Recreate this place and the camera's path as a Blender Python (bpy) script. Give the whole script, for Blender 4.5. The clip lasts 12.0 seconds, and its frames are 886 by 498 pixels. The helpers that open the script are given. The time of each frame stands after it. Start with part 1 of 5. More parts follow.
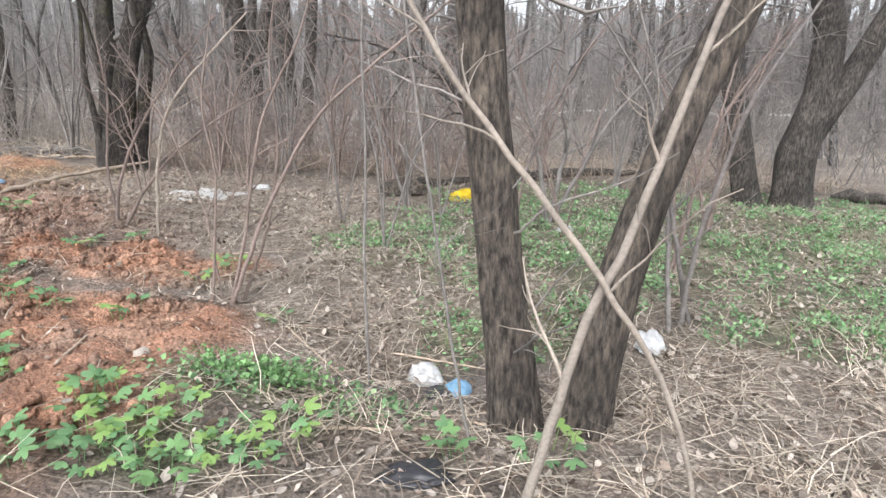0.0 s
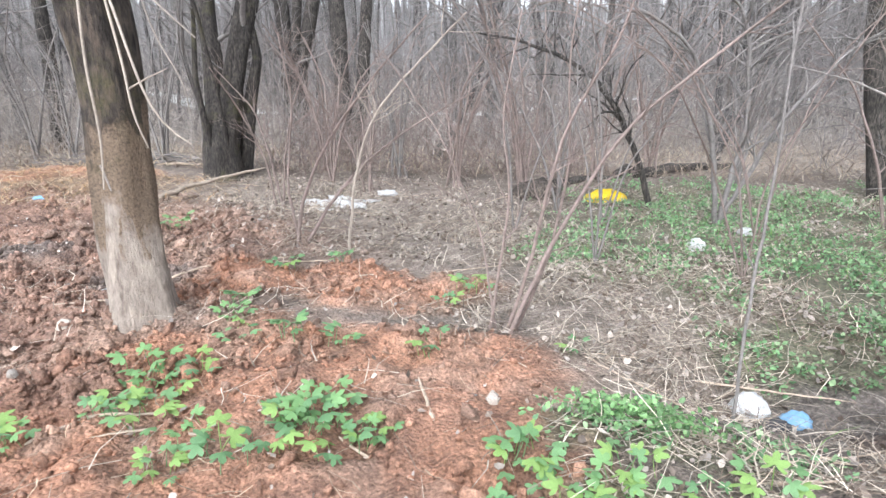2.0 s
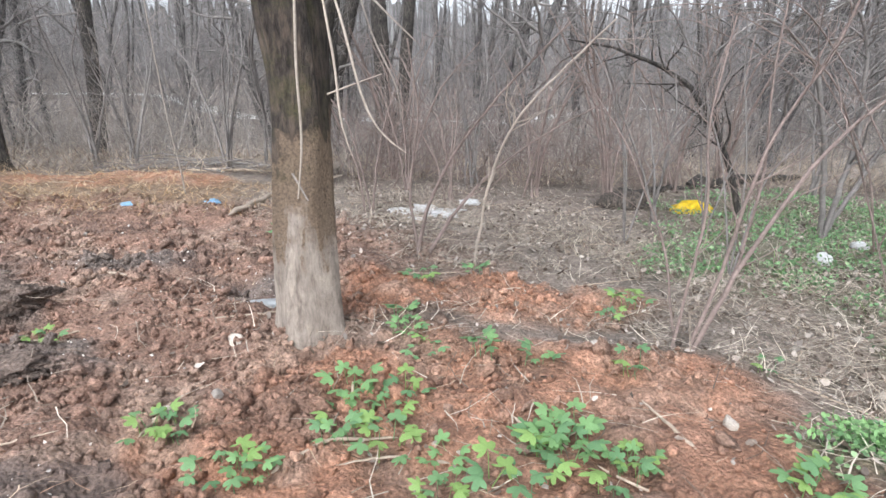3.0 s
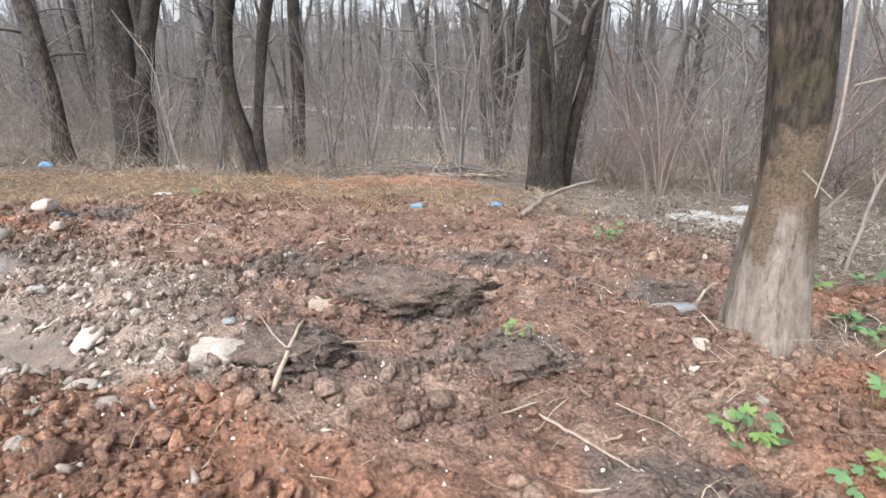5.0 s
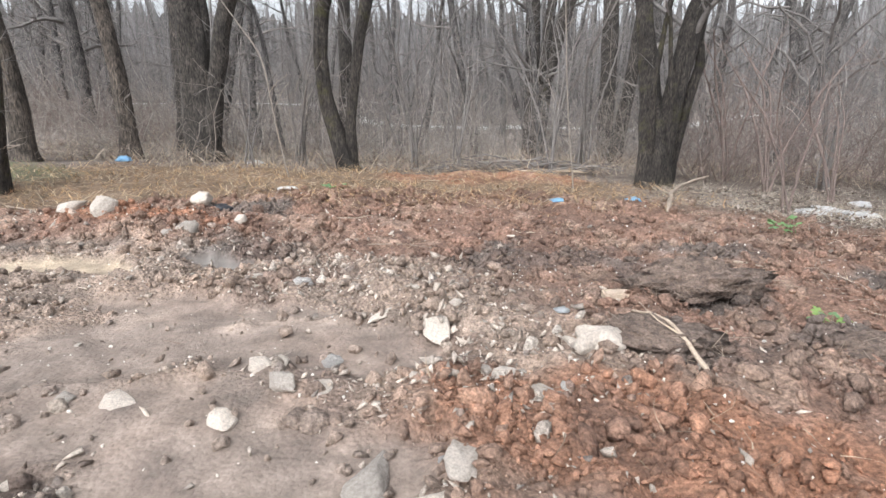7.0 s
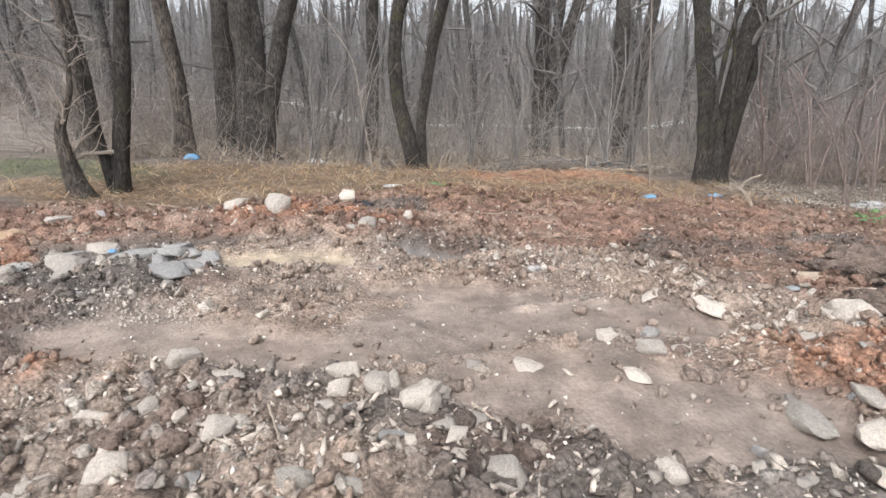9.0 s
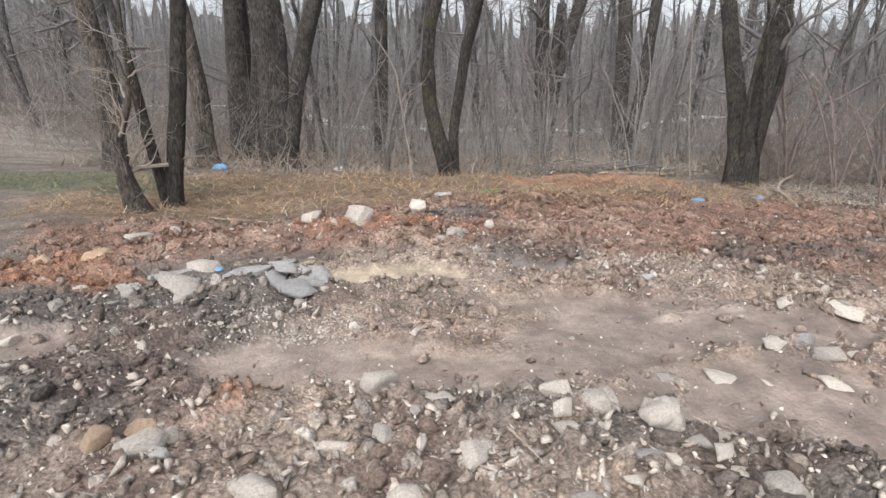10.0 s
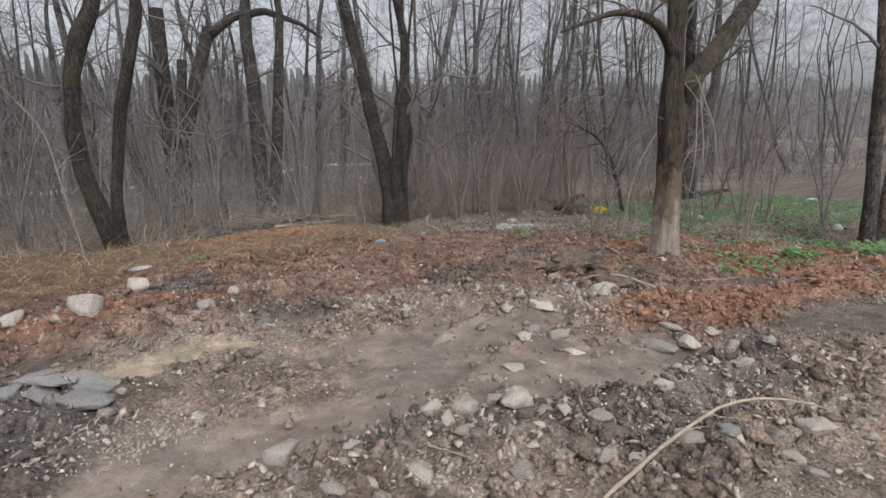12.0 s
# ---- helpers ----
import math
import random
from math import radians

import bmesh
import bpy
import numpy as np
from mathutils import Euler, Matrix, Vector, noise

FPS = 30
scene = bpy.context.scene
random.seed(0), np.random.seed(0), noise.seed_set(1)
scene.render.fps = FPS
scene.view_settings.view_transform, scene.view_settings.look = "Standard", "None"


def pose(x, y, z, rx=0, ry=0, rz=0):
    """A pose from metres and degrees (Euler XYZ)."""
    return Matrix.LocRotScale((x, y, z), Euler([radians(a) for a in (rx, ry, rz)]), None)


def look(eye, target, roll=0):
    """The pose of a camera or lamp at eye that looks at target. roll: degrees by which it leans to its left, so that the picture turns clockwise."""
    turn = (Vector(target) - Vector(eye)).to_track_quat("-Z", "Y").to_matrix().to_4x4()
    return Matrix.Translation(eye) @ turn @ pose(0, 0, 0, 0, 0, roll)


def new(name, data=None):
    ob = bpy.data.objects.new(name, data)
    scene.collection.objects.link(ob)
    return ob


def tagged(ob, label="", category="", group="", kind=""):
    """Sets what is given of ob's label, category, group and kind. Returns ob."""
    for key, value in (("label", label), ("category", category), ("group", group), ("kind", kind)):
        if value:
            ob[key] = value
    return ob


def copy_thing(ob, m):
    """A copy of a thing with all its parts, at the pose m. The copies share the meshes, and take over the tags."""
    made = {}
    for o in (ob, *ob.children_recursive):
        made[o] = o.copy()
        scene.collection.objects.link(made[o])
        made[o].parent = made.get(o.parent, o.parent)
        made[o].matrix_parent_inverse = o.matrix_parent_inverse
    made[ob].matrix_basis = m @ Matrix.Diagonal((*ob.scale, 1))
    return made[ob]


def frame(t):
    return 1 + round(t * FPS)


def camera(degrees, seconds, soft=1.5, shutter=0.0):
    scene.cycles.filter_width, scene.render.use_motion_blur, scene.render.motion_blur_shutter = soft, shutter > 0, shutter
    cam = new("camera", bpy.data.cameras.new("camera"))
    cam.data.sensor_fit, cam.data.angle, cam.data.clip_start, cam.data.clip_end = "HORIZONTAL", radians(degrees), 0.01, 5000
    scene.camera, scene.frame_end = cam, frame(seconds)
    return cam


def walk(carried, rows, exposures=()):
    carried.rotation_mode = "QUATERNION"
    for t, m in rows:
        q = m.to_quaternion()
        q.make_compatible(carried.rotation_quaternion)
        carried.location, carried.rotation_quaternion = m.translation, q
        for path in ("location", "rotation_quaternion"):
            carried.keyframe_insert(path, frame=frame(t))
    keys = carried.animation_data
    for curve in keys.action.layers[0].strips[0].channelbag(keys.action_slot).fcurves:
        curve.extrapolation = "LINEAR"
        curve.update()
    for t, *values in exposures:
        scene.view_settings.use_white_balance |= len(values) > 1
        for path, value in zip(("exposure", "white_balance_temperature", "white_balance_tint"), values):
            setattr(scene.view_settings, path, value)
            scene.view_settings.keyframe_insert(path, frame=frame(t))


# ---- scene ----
cam = camera(74.9, 12.0)
PATH = [
    (0, (0.113, 0.048, 1.585), (0.106, 1.968, 1.025), 0.7),
    (0.5, (-0.342, 0.16, 1.598), (-0.358, 2.08, 1.038), 0.1),
    (1, (-0.826, 0.278, 1.617), (-0.841, 2.196, 1.049), -0.9),
    (1.5, (-1.37, 0.368, 1.622), (-1.385, 2.282, 1.044), -1.0),
    (2, (-1.825, 0.409, 1.684), (-1.798, 2.319, 1.093), -0.5),
    (2.5, (-2.326, 0.524, 1.706), (-2.266, 2.435, 1.118), 0.3),
    (3, (-2.945, 0.58, 1.682), (-2.908, 2.497, 1.115), 0.1),
    (3.5, (-3.502, 0.607, 1.691), (-3.513, 2.528, 1.135), -0.0),
    (3.7, (-3.744, 0.662, 1.675), (-3.789, 2.579, 1.106), 0.1),
    (5.3, (-5.327, 0.485, 1.619), (-5.648, 2.386, 1.09), -1.1),
    (5.5, (-5.534, 0.461, 1.656), (-5.858, 2.361, 1.12), -1.0),
    (6, (-5.992, 0.384, 1.657), (-6.326, 2.281, 1.12), -1.1),
    (6.5, (-6.468, 0.282, 1.675), (-6.778, 2.183, 1.134), -0.8),
    (6.7, (-6.675, 0.28, 1.627), (-6.943, 2.187, 1.088), -0.6),
    (8.3, (-8.153, -0.069, 1.549), (-8.205, 1.858, 1.017), 0.2),
    (8.5, (-8.35, -0.138, 1.612), (-8.397, 1.788, 1.074), 0.4),
    (9, (-8.83, -0.326, 1.677), (-8.867, 1.598, 1.132), 0.3),
    (9.5, (-9.332, -0.341, 1.678), (-9.335, 1.584, 1.137), -0.0),
    (10, (-9.869, -0.283, 1.734), (-9.81, 1.643, 1.198), -0.2),
    (10.5, (-10.334, -0.308, 1.786), (-9.983, 1.596, 1.282), -1.7),
    (11, (-10.7, -0.262, 1.822), (-10.022, 1.564, 1.37), -3.2),
    (11.5, (-11.02, -0.226, 1.877), (-10.094, 1.489, 1.429), -1.5),
    (12, (-11.068, -0.304, 1.901), (-9.829, 1.217, 1.512), -1.0),
]
walk(cam, [(t, look(e, a, r)) for t, e, a, r in PATH], [(0, 1.22, 6200, 10), (0.5, 1.22, 6200, 10), (1, 1.34, 6100, 10), (1.5, 1.38, 5950, 10), (2, 1.52, 5900, 10), (2.5, 1.28, 5900, 10), (3.5, 1.15, 6100, 10), (5.5, 1.1, 6150, 10), (8.5, 0.9, 6200, 10), (9.8, 0.78, 6200, 10), (10.5, 0.58, 6200, 10), (11, 0.38, 6200, 10), (11.5, 0.32, 6200, 10), (12, 0.08, 6200, 10)])

# ---- world, sun ----
world = bpy.data.worlds.new("overcast_sky")
scene.world = world
world.use_nodes = True
wn = world.node_tree.nodes
wl = world.node_tree.links
sky = wn.new("ShaderNodeTexSky")
sky.sky_type = "NISHITA"
sky.sun_disc = False
sky.sun_elevation = radians(47)
sky.sun_rotation = radians(200)
sky.dust_density = 4.0
grey = wn.new("ShaderNodeHueSaturation")
grey.inputs["Saturation"].default_value = 0.15
wl.new(sky.outputs[0], grey.inputs["Color"])
wl.new(grey.outputs[0], wn["Background"].inputs[0])
wn["Background"].inputs[1].default_value = 0.15
sun = new("sun", bpy.data.lights.new("sun", "SUN"))
sun.data.energy = 0.7
sun.data.angle = radians(35)
sun.data.color = (1.0, 0.97, 0.93)
sun.matrix_world = look((-2.5, -7.5, 8.5), (0, 0, 0))

# ---- materials ----


def material(name, rough=0.85):
    m = bpy.data.materials.new(name)
    m.use_nodes = True
    n, l = m.node_tree.nodes, m.node_tree.links
    b = n["Principled BSDF"]
    b.inputs["Roughness"].default_value = rough
    return m, n, l, b


def noise_node(n, l, scale, detail=6.0, vec=None, rough=0.6):
    t = n.new("ShaderNodeTexNoise")
    t.inputs["Scale"].default_value = scale
    t.inputs["Detail"].default_value = detail
    t.inputs["Roughness"].default_value = rough
    if vec:
        l.new(vec, t.inputs["Vector"])
    return t.outputs["Fac"]


def ramp(n, l, fac, stops):
    r = n.new("ShaderNodeValToRGB")
    e = r.color_ramp.elements
    while len(e) < len(stops):
        e.new(0.5)
    for k, (p, c) in zip(e, stops):
        k.position = p
        k.color = (c[0], c[1], c[2], 1)
    l.new(fac, r.inputs[0])
    return r.outputs[0]


def mixed(n, l, fac, a, b, kind="MIX"):
    m = n.new("ShaderNodeMix")
    m.data_type = "RGBA"
    m.blend_type = kind
    for value, socket in ((fac, m.inputs[0]), (a, m.inputs[6]), (b, m.inputs[7])):
        if isinstance(value, (int, float)):
            socket.default_value = value
        elif isinstance(value, tuple):
            socket.default_value = (*value, 1)
        else:
            l.new(value, socket)
    return m.outputs[2]


def math_node(n, l, op, a, b):
    m = n.new("ShaderNodeMath")
    m.operation = op
    m.use_clamp = True
    for value, socket in ((a, m.inputs[0]), (b, m.inputs[1])):
        if isinstance(value, (int, float)):
            socket.default_value = value
        else:
            l.new(value, socket)
    return m.outputs[0]


def bump(n, l, b, height, strength, distance=0.02):
    k = n.new("ShaderNodeBump")
    k.inputs["Strength"].default_value = strength
    k.inputs["Distance"].default_value = distance
    l.new(height, k.inputs["Height"])
    l.new(k.outputs[0], b.inputs["Normal"])


def soil_material(name, scale_grain=60.0):
    m, n, l, b = material(name, 0.9)
    at = n.new("ShaderNodeAttribute")
    at.attribute_name = "tone"
    wet = n.new("ShaderNodeAttribute")
    wet.attribute_name = "wet"
    co = n.new("ShaderNodeTexCoord").outputs["Object"]
    g1 = noise_node(n, l, scale_grain * 0.6, 9, co, 0.8)
    g2 = noise_node(n, l, 9.0, 6, co, 0.7)
    c1 = ramp(n, l, g1, [(0.30, (0.36, 0.35, 0.34)), (0.5, (1, 1, 1)), (0.66, (1.7, 1.68, 1.66))])
    c2 = ramp(n, l, g2, [(0.3, (0.74, 0.72, 0.7)), (0.7, (1.2, 1.18, 1.16))])
    slick = math_node(n, l, "MULTIPLY", wet.outputs["Fac"], 1.5)
    c1 = mixed(n, l, slick, c1, (1.0, 1.0, 1.0))
    c = mixed(n, l, 1.0, at.outputs["Color"], c1, "MULTIPLY")
    c = mixed(n, l, 1.0, c, c2, "MULTIPLY")
    l.new(c, b.inputs["Base Color"])
    l.new(math_node(n, l, "SUBTRACT", 0.92, math_node(n, l, "MULTIPLY", wet.outputs["Fac"], 0.6)), b.inputs["Roughness"])
    vo = n.new("ShaderNodeTexVoronoi")
    vo.inputs["Scale"].default_value = 48.0
    l.new(co, vo.inputs["Vector"])
    lump = math_node(n, l, "SUBTRACT", 1.0, vo.outputs["Distance"])
    dry = math_node(n, l, "SUBTRACT", 1.0, slick)
    high = math_node(n, l, "ADD", math_node(n, l, "MULTIPLY", g1, math_node(n, l, "ADD", 0.1, math_node(n, l, "MULTIPLY", dry, 0.4))), math_node(n, l, "MULTIPLY", lump, math_node(n, l, "MULTIPLY", dry, 0.6)))
    bump(n, l, b, high, 1.0, 0.03)
    return m


def plain_material(name, colour, vary=0.25, scale=12.0, rough=0.8, bumps=0.3, islands=False, metal=0.0):
    m, n, l, b = material(name, rough)
    co = n.new("ShaderNodeTexCoord").outputs["Object"]
    f1 = noise_node(n, l, scale, 6, co)
    f2 = noise_node(n, l, scale * 9, 4, co)
    lo, hi = 1 - vary, 1 + vary
    c = mixed(n, l, 1.0, colour, ramp(n, l, f1, [(0.3, (lo,) * 3), (0.7, (hi,) * 3)]), "MULTIPLY")
    c = mixed(n, l, 1.0, c, ramp(n, l, f2, [(0.3, (lo * 1.1,) * 3), (0.7, (hi,) * 3)]), "MULTIPLY")
    if islands:
        g = n.new("ShaderNodeNewGeometry").outputs["Random Per Island"]
    else:
        g = n.new("ShaderNodeObjectInfo").outputs["Random"]
    c = mixed(n, l, 1.0, c, ramp(n, l, g, [(0.0, (lo, lo, lo)), (1.0, (hi, hi * 0.98, hi * 0.95))]), "MULTIPLY")
    l.new(c, b.inputs["Base Color"])
    b.inputs["Metallic"].default_value = metal
    if bumps:
        bump(n, l, b, f2, bumps, 0.01)
    return m


def tone_material(name, rough=0.8, thin=0.0):
    """Colour by the mesh's own tone attribute, with a shift for every blade or leaf."""
    m, n, l, b = material(name, rough)
    at = n.new("ShaderNodeAttribute")
    at.attribute_name = "tone"
    co = n.new("ShaderNodeTexCoord").outputs["Object"]
    f = noise_node(n, l, 45.0, 4, co)
    g = n.new("ShaderNodeNewGeometry").outputs["Random Per Island"]
    c = mixed(n, l, 1.0, at.outputs["Color"], ramp(n, l, f, [(0.3, (0.75,) * 3), (0.7, (1.25,) * 3)]), "MULTIPLY")
    c = mixed(n, l, 1.0, c, ramp(n, l, g, [(0.0, (0.65, 0.65, 0.65)), (1.0, (1.35, 1.33, 1.3))]), "MULTIPLY")
    l.new(c, b.inputs["Base Color"])
    if thin:
        t = n.new("ShaderNodeBsdfTranslucent")
        l.new(c, t.inputs["Color"])
        x = n.new("ShaderNodeMixShader")
        x.inputs[0].default_value = thin
        l.new(b.outputs[0], x.inputs[1])
        l.new(t.outputs[0], x.inputs[2])
        l.new(x.outputs[0], n["Material Output"].inputs[0])
    return m


def bark_material(name, colour, moss=0.3, peeled=0.0, fissure=48.0):
    """Furrowed bark with moss patches; peeled: height in metres below which the outer bark is gone."""
    m, n, l, b = material(name, 0.92)
    co = n.new("ShaderNodeTexCoord").outputs["Object"]
    mp = n.new("ShaderNodeMapping")
    mp.inputs["Scale"].default_value = (1, 1, 0.26)
    l.new(co, mp.inputs[0])
    f1 = noise_node(n, l, fissure, 8, mp.outputs[0], 0.7)
    f2 = noise_node(n, l, 3.5, 5, co)
    f3 = noise_node(n, l, 70, 5, co)
    c = mixed(n, l, 1.0, colour, ramp(n, l, f1, [(0.37, (0.2, 0.185, 0.17)), (0.5, (0.95,) * 3), (0.63, (2.0, 1.92, 1.8))]), "MULTIPLY")
    c = mixed(n, l, 1.0, c, ramp(n, l, f2, [(0.35, (0.6,) * 3), (0.65, (1.45,) * 3)]), "MULTIPLY")
    if peeled:
        z = n.new("ShaderNodeSeparateXYZ")
        l.new(co, z.inputs[0])
        edge = math_node(n, l, "ADD", math_node(n, l, "MULTIPLY", z.outputs[2], 0.4), math_node(n, l, "MULTIPLY", f2, 0.5))
        flakes = noise_node(n, l, 13, 4, mp.outputs[0], 0.6)
        edge = math_node(n, l, "ADD", edge, math_node(n, l, "MULTIPLY", math_node(n, l, "SUBTRACT", flakes, 0.5), 0.75))
        pale = mixed(n, l, 1.0, (0.34, 0.285, 0.24), ramp(n, l, f1, [(0.3, (0.45, 0.42, 0.4)), (0.5, (1, 1, 1)), (0.7, (1.55, 1.55, 1.5))]), "MULTIPLY")
        ochre = mixed(n, l, 1.0, (0.2, 0.145, 0.10), ramp(n, l, f3, [(0.3, (0.5,) * 3), (0.7, (1.4,) * 3)]), "MULTIPLY")
        c = mixed(n, l, ramp(n, l, edge, [(0.70, (1, 1, 1)), (0.74, (0, 0, 0))]), c, ochre)
        c = mixed(n, l, ramp(n, l, edge, [(0.49, (1, 1, 1)), (0.56, (0, 0, 0))]), c, pale)
        mossy = ramp(n, l, edge, [(0.66, (0, 0, 0)), (0.76, (1, 1, 1))])
    else:
        mossy = 1.0
    if moss:
        f4 = noise_node(n, l, 2.4, 6, co, 0.7)
        k = ramp(n, l, f4, [(0.66 - moss * 0.25, (0, 0, 0)), (0.80 - moss * 0.22, (1, 1, 1))])
        k = math_node(n, l, "MULTIPLY", k, mossy)
        green = mixed(n, l, 1.0, (0.07, 0.064, 0.027), ramp(n, l, f3, [(0.3, (0.5,) * 3), (0.7, (1.6,) * 3)]), "MULTIPLY")
        c = mixed(n, l, k, c, green)
    l.new(c, b.inputs["Base Color"])
    bump(n, l, b, math_node(n, l, "ADD", math_node(n, l, "MULTIPLY", f1, 0.8), math_node(n, l, "MULTIPLY", f3, 0.25)), 1.0, 0.05)
    return m


M_GROUND = soil_material("bare_soil")
M_CLOD = soil_material("soil_lumps", 90.0)
M_STONE = plain_material("grey_limestone", (0.47, 0.42, 0.37), 0.28, 9.0, 0.9, 0.6)
M_STONE_DARK = plain_material("grey_asphalt_slab", (0.42, 0.405, 0.39), 0.25, 9.0, 0.9, 0.8)
M_STONE_OCHRE = plain_material("ochre_stone", (0.43, 0.31, 0.215), 0.25, 8.0, 0.9, 0.6)
M_GRAVEL = plain_material("pale_gravel", (0.42, 0.365, 0.315), 0.38, 20.0, 0.9, 0.3, True)
M_CHIP = plain_material("whitish_chips", (0.62, 0.58, 0.53), 0.2, 20.0, 0.9, 0.2, True)
M_STRAW = tone_material("dead_grass", 0.85, 0.15)
M_LITTER = tone_material("dead_leaves", 0.85, 0.15)
M_LEAF = tone_material("fresh_leaves", 0.6, 0.3)
M_BARK = bark_material("grey_bark", (0.06, 0.053, 0.047), 0.15)
M_BARK_A = bark_material("peeled_bark", (0.055, 0.043, 0.034), 0.6, 0.8, 26.0)
M_BARK_MOSS = bark_material("mossy_bark", (0.043, 0.037, 0.032), 0.5)
M_BARK_SMOOTH = bark_material("smooth_brown_bark", (0.09, 0.075, 0.063), 0.12, 0.0, 40.0)
# paler than the nearer bark: the haze of distance is mixed into its colour
M_BARK_HAZED = bark_material("hazed_far_bark", (0.115, 0.108, 0.105), 0.05)
M_TWIG = plain_material("grey_twigs", (0.175, 0.162, 0.154), 0.3, 5.0, 0.85, 0.0, True)
M_TWIG_PALE = plain_material("pale_dead_twigs", (0.31, 0.268, 0.23), 0.25, 8.0, 0.85, 0.2)
M_TWIG_RED = plain_material("reddish_twigs", (0.19, 0.148, 0.132), 0.3, 5.0, 0.8, 0.0, True)
M_BRUSH_DARK = plain_material("dark_brush", (0.20, 0.188, 0.182), 0.35, 3.0, 0.9, 0.0, True)
M_BRUSH = plain_material("grey_brush", (0.30, 0.272, 0.252), 0.35, 3.0, 0.9, 0.0, True)
M_STICK = plain_material("dry_stick", (0.38, 0.31, 0.245), 0.25, 14.0, 0.85, 0.4)
M_ICE = plain_material("pale_stream", (0.62, 0.61, 0.59), 0.15, 0.6, 0.35, 0.1)


def far_wood():
    """Distance: a dim wall of trunks and twigs, streaked upright."""
    m, n, l, b = material("far_wood", 1.0)
    co = n.new("ShaderNodeTexCoord").outputs["Object"]
    mp = n.new("ShaderNodeMapping")
    mp.inputs["Scale"].default_value = (1, 1, 0.05)
    l.new(co, mp.inputs[0])
    f = noise_node(n, l, 3.2, 8, mp.outputs[0], 0.8)
    g = noise_node(n, l, 0.35, 4, co)
    c = ramp(n, l, f, [(0.36, (0.07, 0.067, 0.066)), (0.5, (0.16, 0.154, 0.152)), (0.62, (0.33, 0.328, 0.325))])
    c = mixed(n, l, 1.0, c, ramp(n, l, g, [(0.3, (0.75,) * 3), (0.7, (1.2,) * 3)]), "MULTIPLY")
    l.new(c, b.inputs["Base Color"])
    return m


M_HILL = far_wood()


def plastic(name, colour, rough=0.4, thin=0.35):
    m, n, l, b = material(name, rough)
    co = n.new("ShaderNodeTexCoord").outputs["Object"]
    f = noise_node(n, l, 14.0, 5, co)
    c = mixed(n, l, 1.0, colour, ramp(n, l, f, [(0.3, (0.7,) * 3), (0.65, (1.12,) * 3)]), "MULTIPLY")
    l.new(c, b.inputs["Base Color"])
    bump(n, l, b, noise_node(n, l, 30.0, 4, co), 0.5, 0.01)
    t = n.new("ShaderNodeBsdfTranslucent")
    l.new(c, t.inputs["Color"])
    x = n.new("ShaderNodeMixShader")
    x.inputs[0].default_value = thin
    l.new(b.outputs[0], x.inputs[1])
    l.new(t.outputs[0], x.inputs[2])
    l.new(x.outputs[0], n["Material Output"].inputs[0])
    return m


M_WHITE = plastic("white_film", (0.74, 0.74, 0.74))
M_YELLOW = plastic("yellow_film", (0.85, 0.60, 0.02), 0.45)
M_BLUE = plastic("blue_film", (0.26, 0.48, 0.70))
M_BLACK = plastic("black_film", (0.035, 0.035, 0.04), 0.35, 0.05)
M_GREYFILM = plastic("grey_film", (0.40, 0.42, 0.43), 0.3)

# ---- mesh tools ----
rng = np.random.default_rng(7)


def smooth(a, b, v):
    u = np.clip((v - a) / (b - a), 0, 1)
    return u * u * (3 - 2 * u)


def hash2(i, j, seed):
    h = (i.astype(np.int64) * 374761393 + j.astype(np.int64) * 668265263 + seed * 1442695041) & 0x7FFFFFFF
    h = ((h ^ (h >> 13)) * 1274126177) & 0x7FFFFFFF
    return ((h ^ (h >> 16)) & 0xFFFF) / 65535.0


def lattice(x, y, size, seed=0):
    """Smooth value noise, 0 to 1, with cells of that size."""
    u, v = np.asarray(x, float) / size, np.asarray(y, float) / size
    i, j = np.floor(u), np.floor(v)
    a, b = u - i, v - j
    a, b = a * a * (3 - 2 * a), b * b * (3 - 2 * b)
    return (hash2(i, j, seed) * (1 - a) + hash2(i + 1, j, seed) * a) * (1 - b) + (hash2(i, j + 1, seed) * (1 - a) + hash2(i + 1, j + 1, seed) * a) * b


def lumps(x, y, size, seed=0):
    """Rounded lumps with sharp furrows between them, 0 to 1 (nearest-cell distance)."""
    u, v = np.asarray(x, float) / size, np.asarray(y, float) / size
    i, j = np.floor(u), np.floor(v)
    best = np.full(u.shape, 9.0)
    for di in (-1, 0, 1):
        for dj in (-1, 0, 1):
            p, q = i + di, j + dj
            d = (p + hash2(p, q, seed) - u) ** 2 + (q + hash2(p, q, seed + 5) - v) ** 2
            best = np.minimum(best, d)
    return np.clip(1 - best * 1.3, 0, 1)


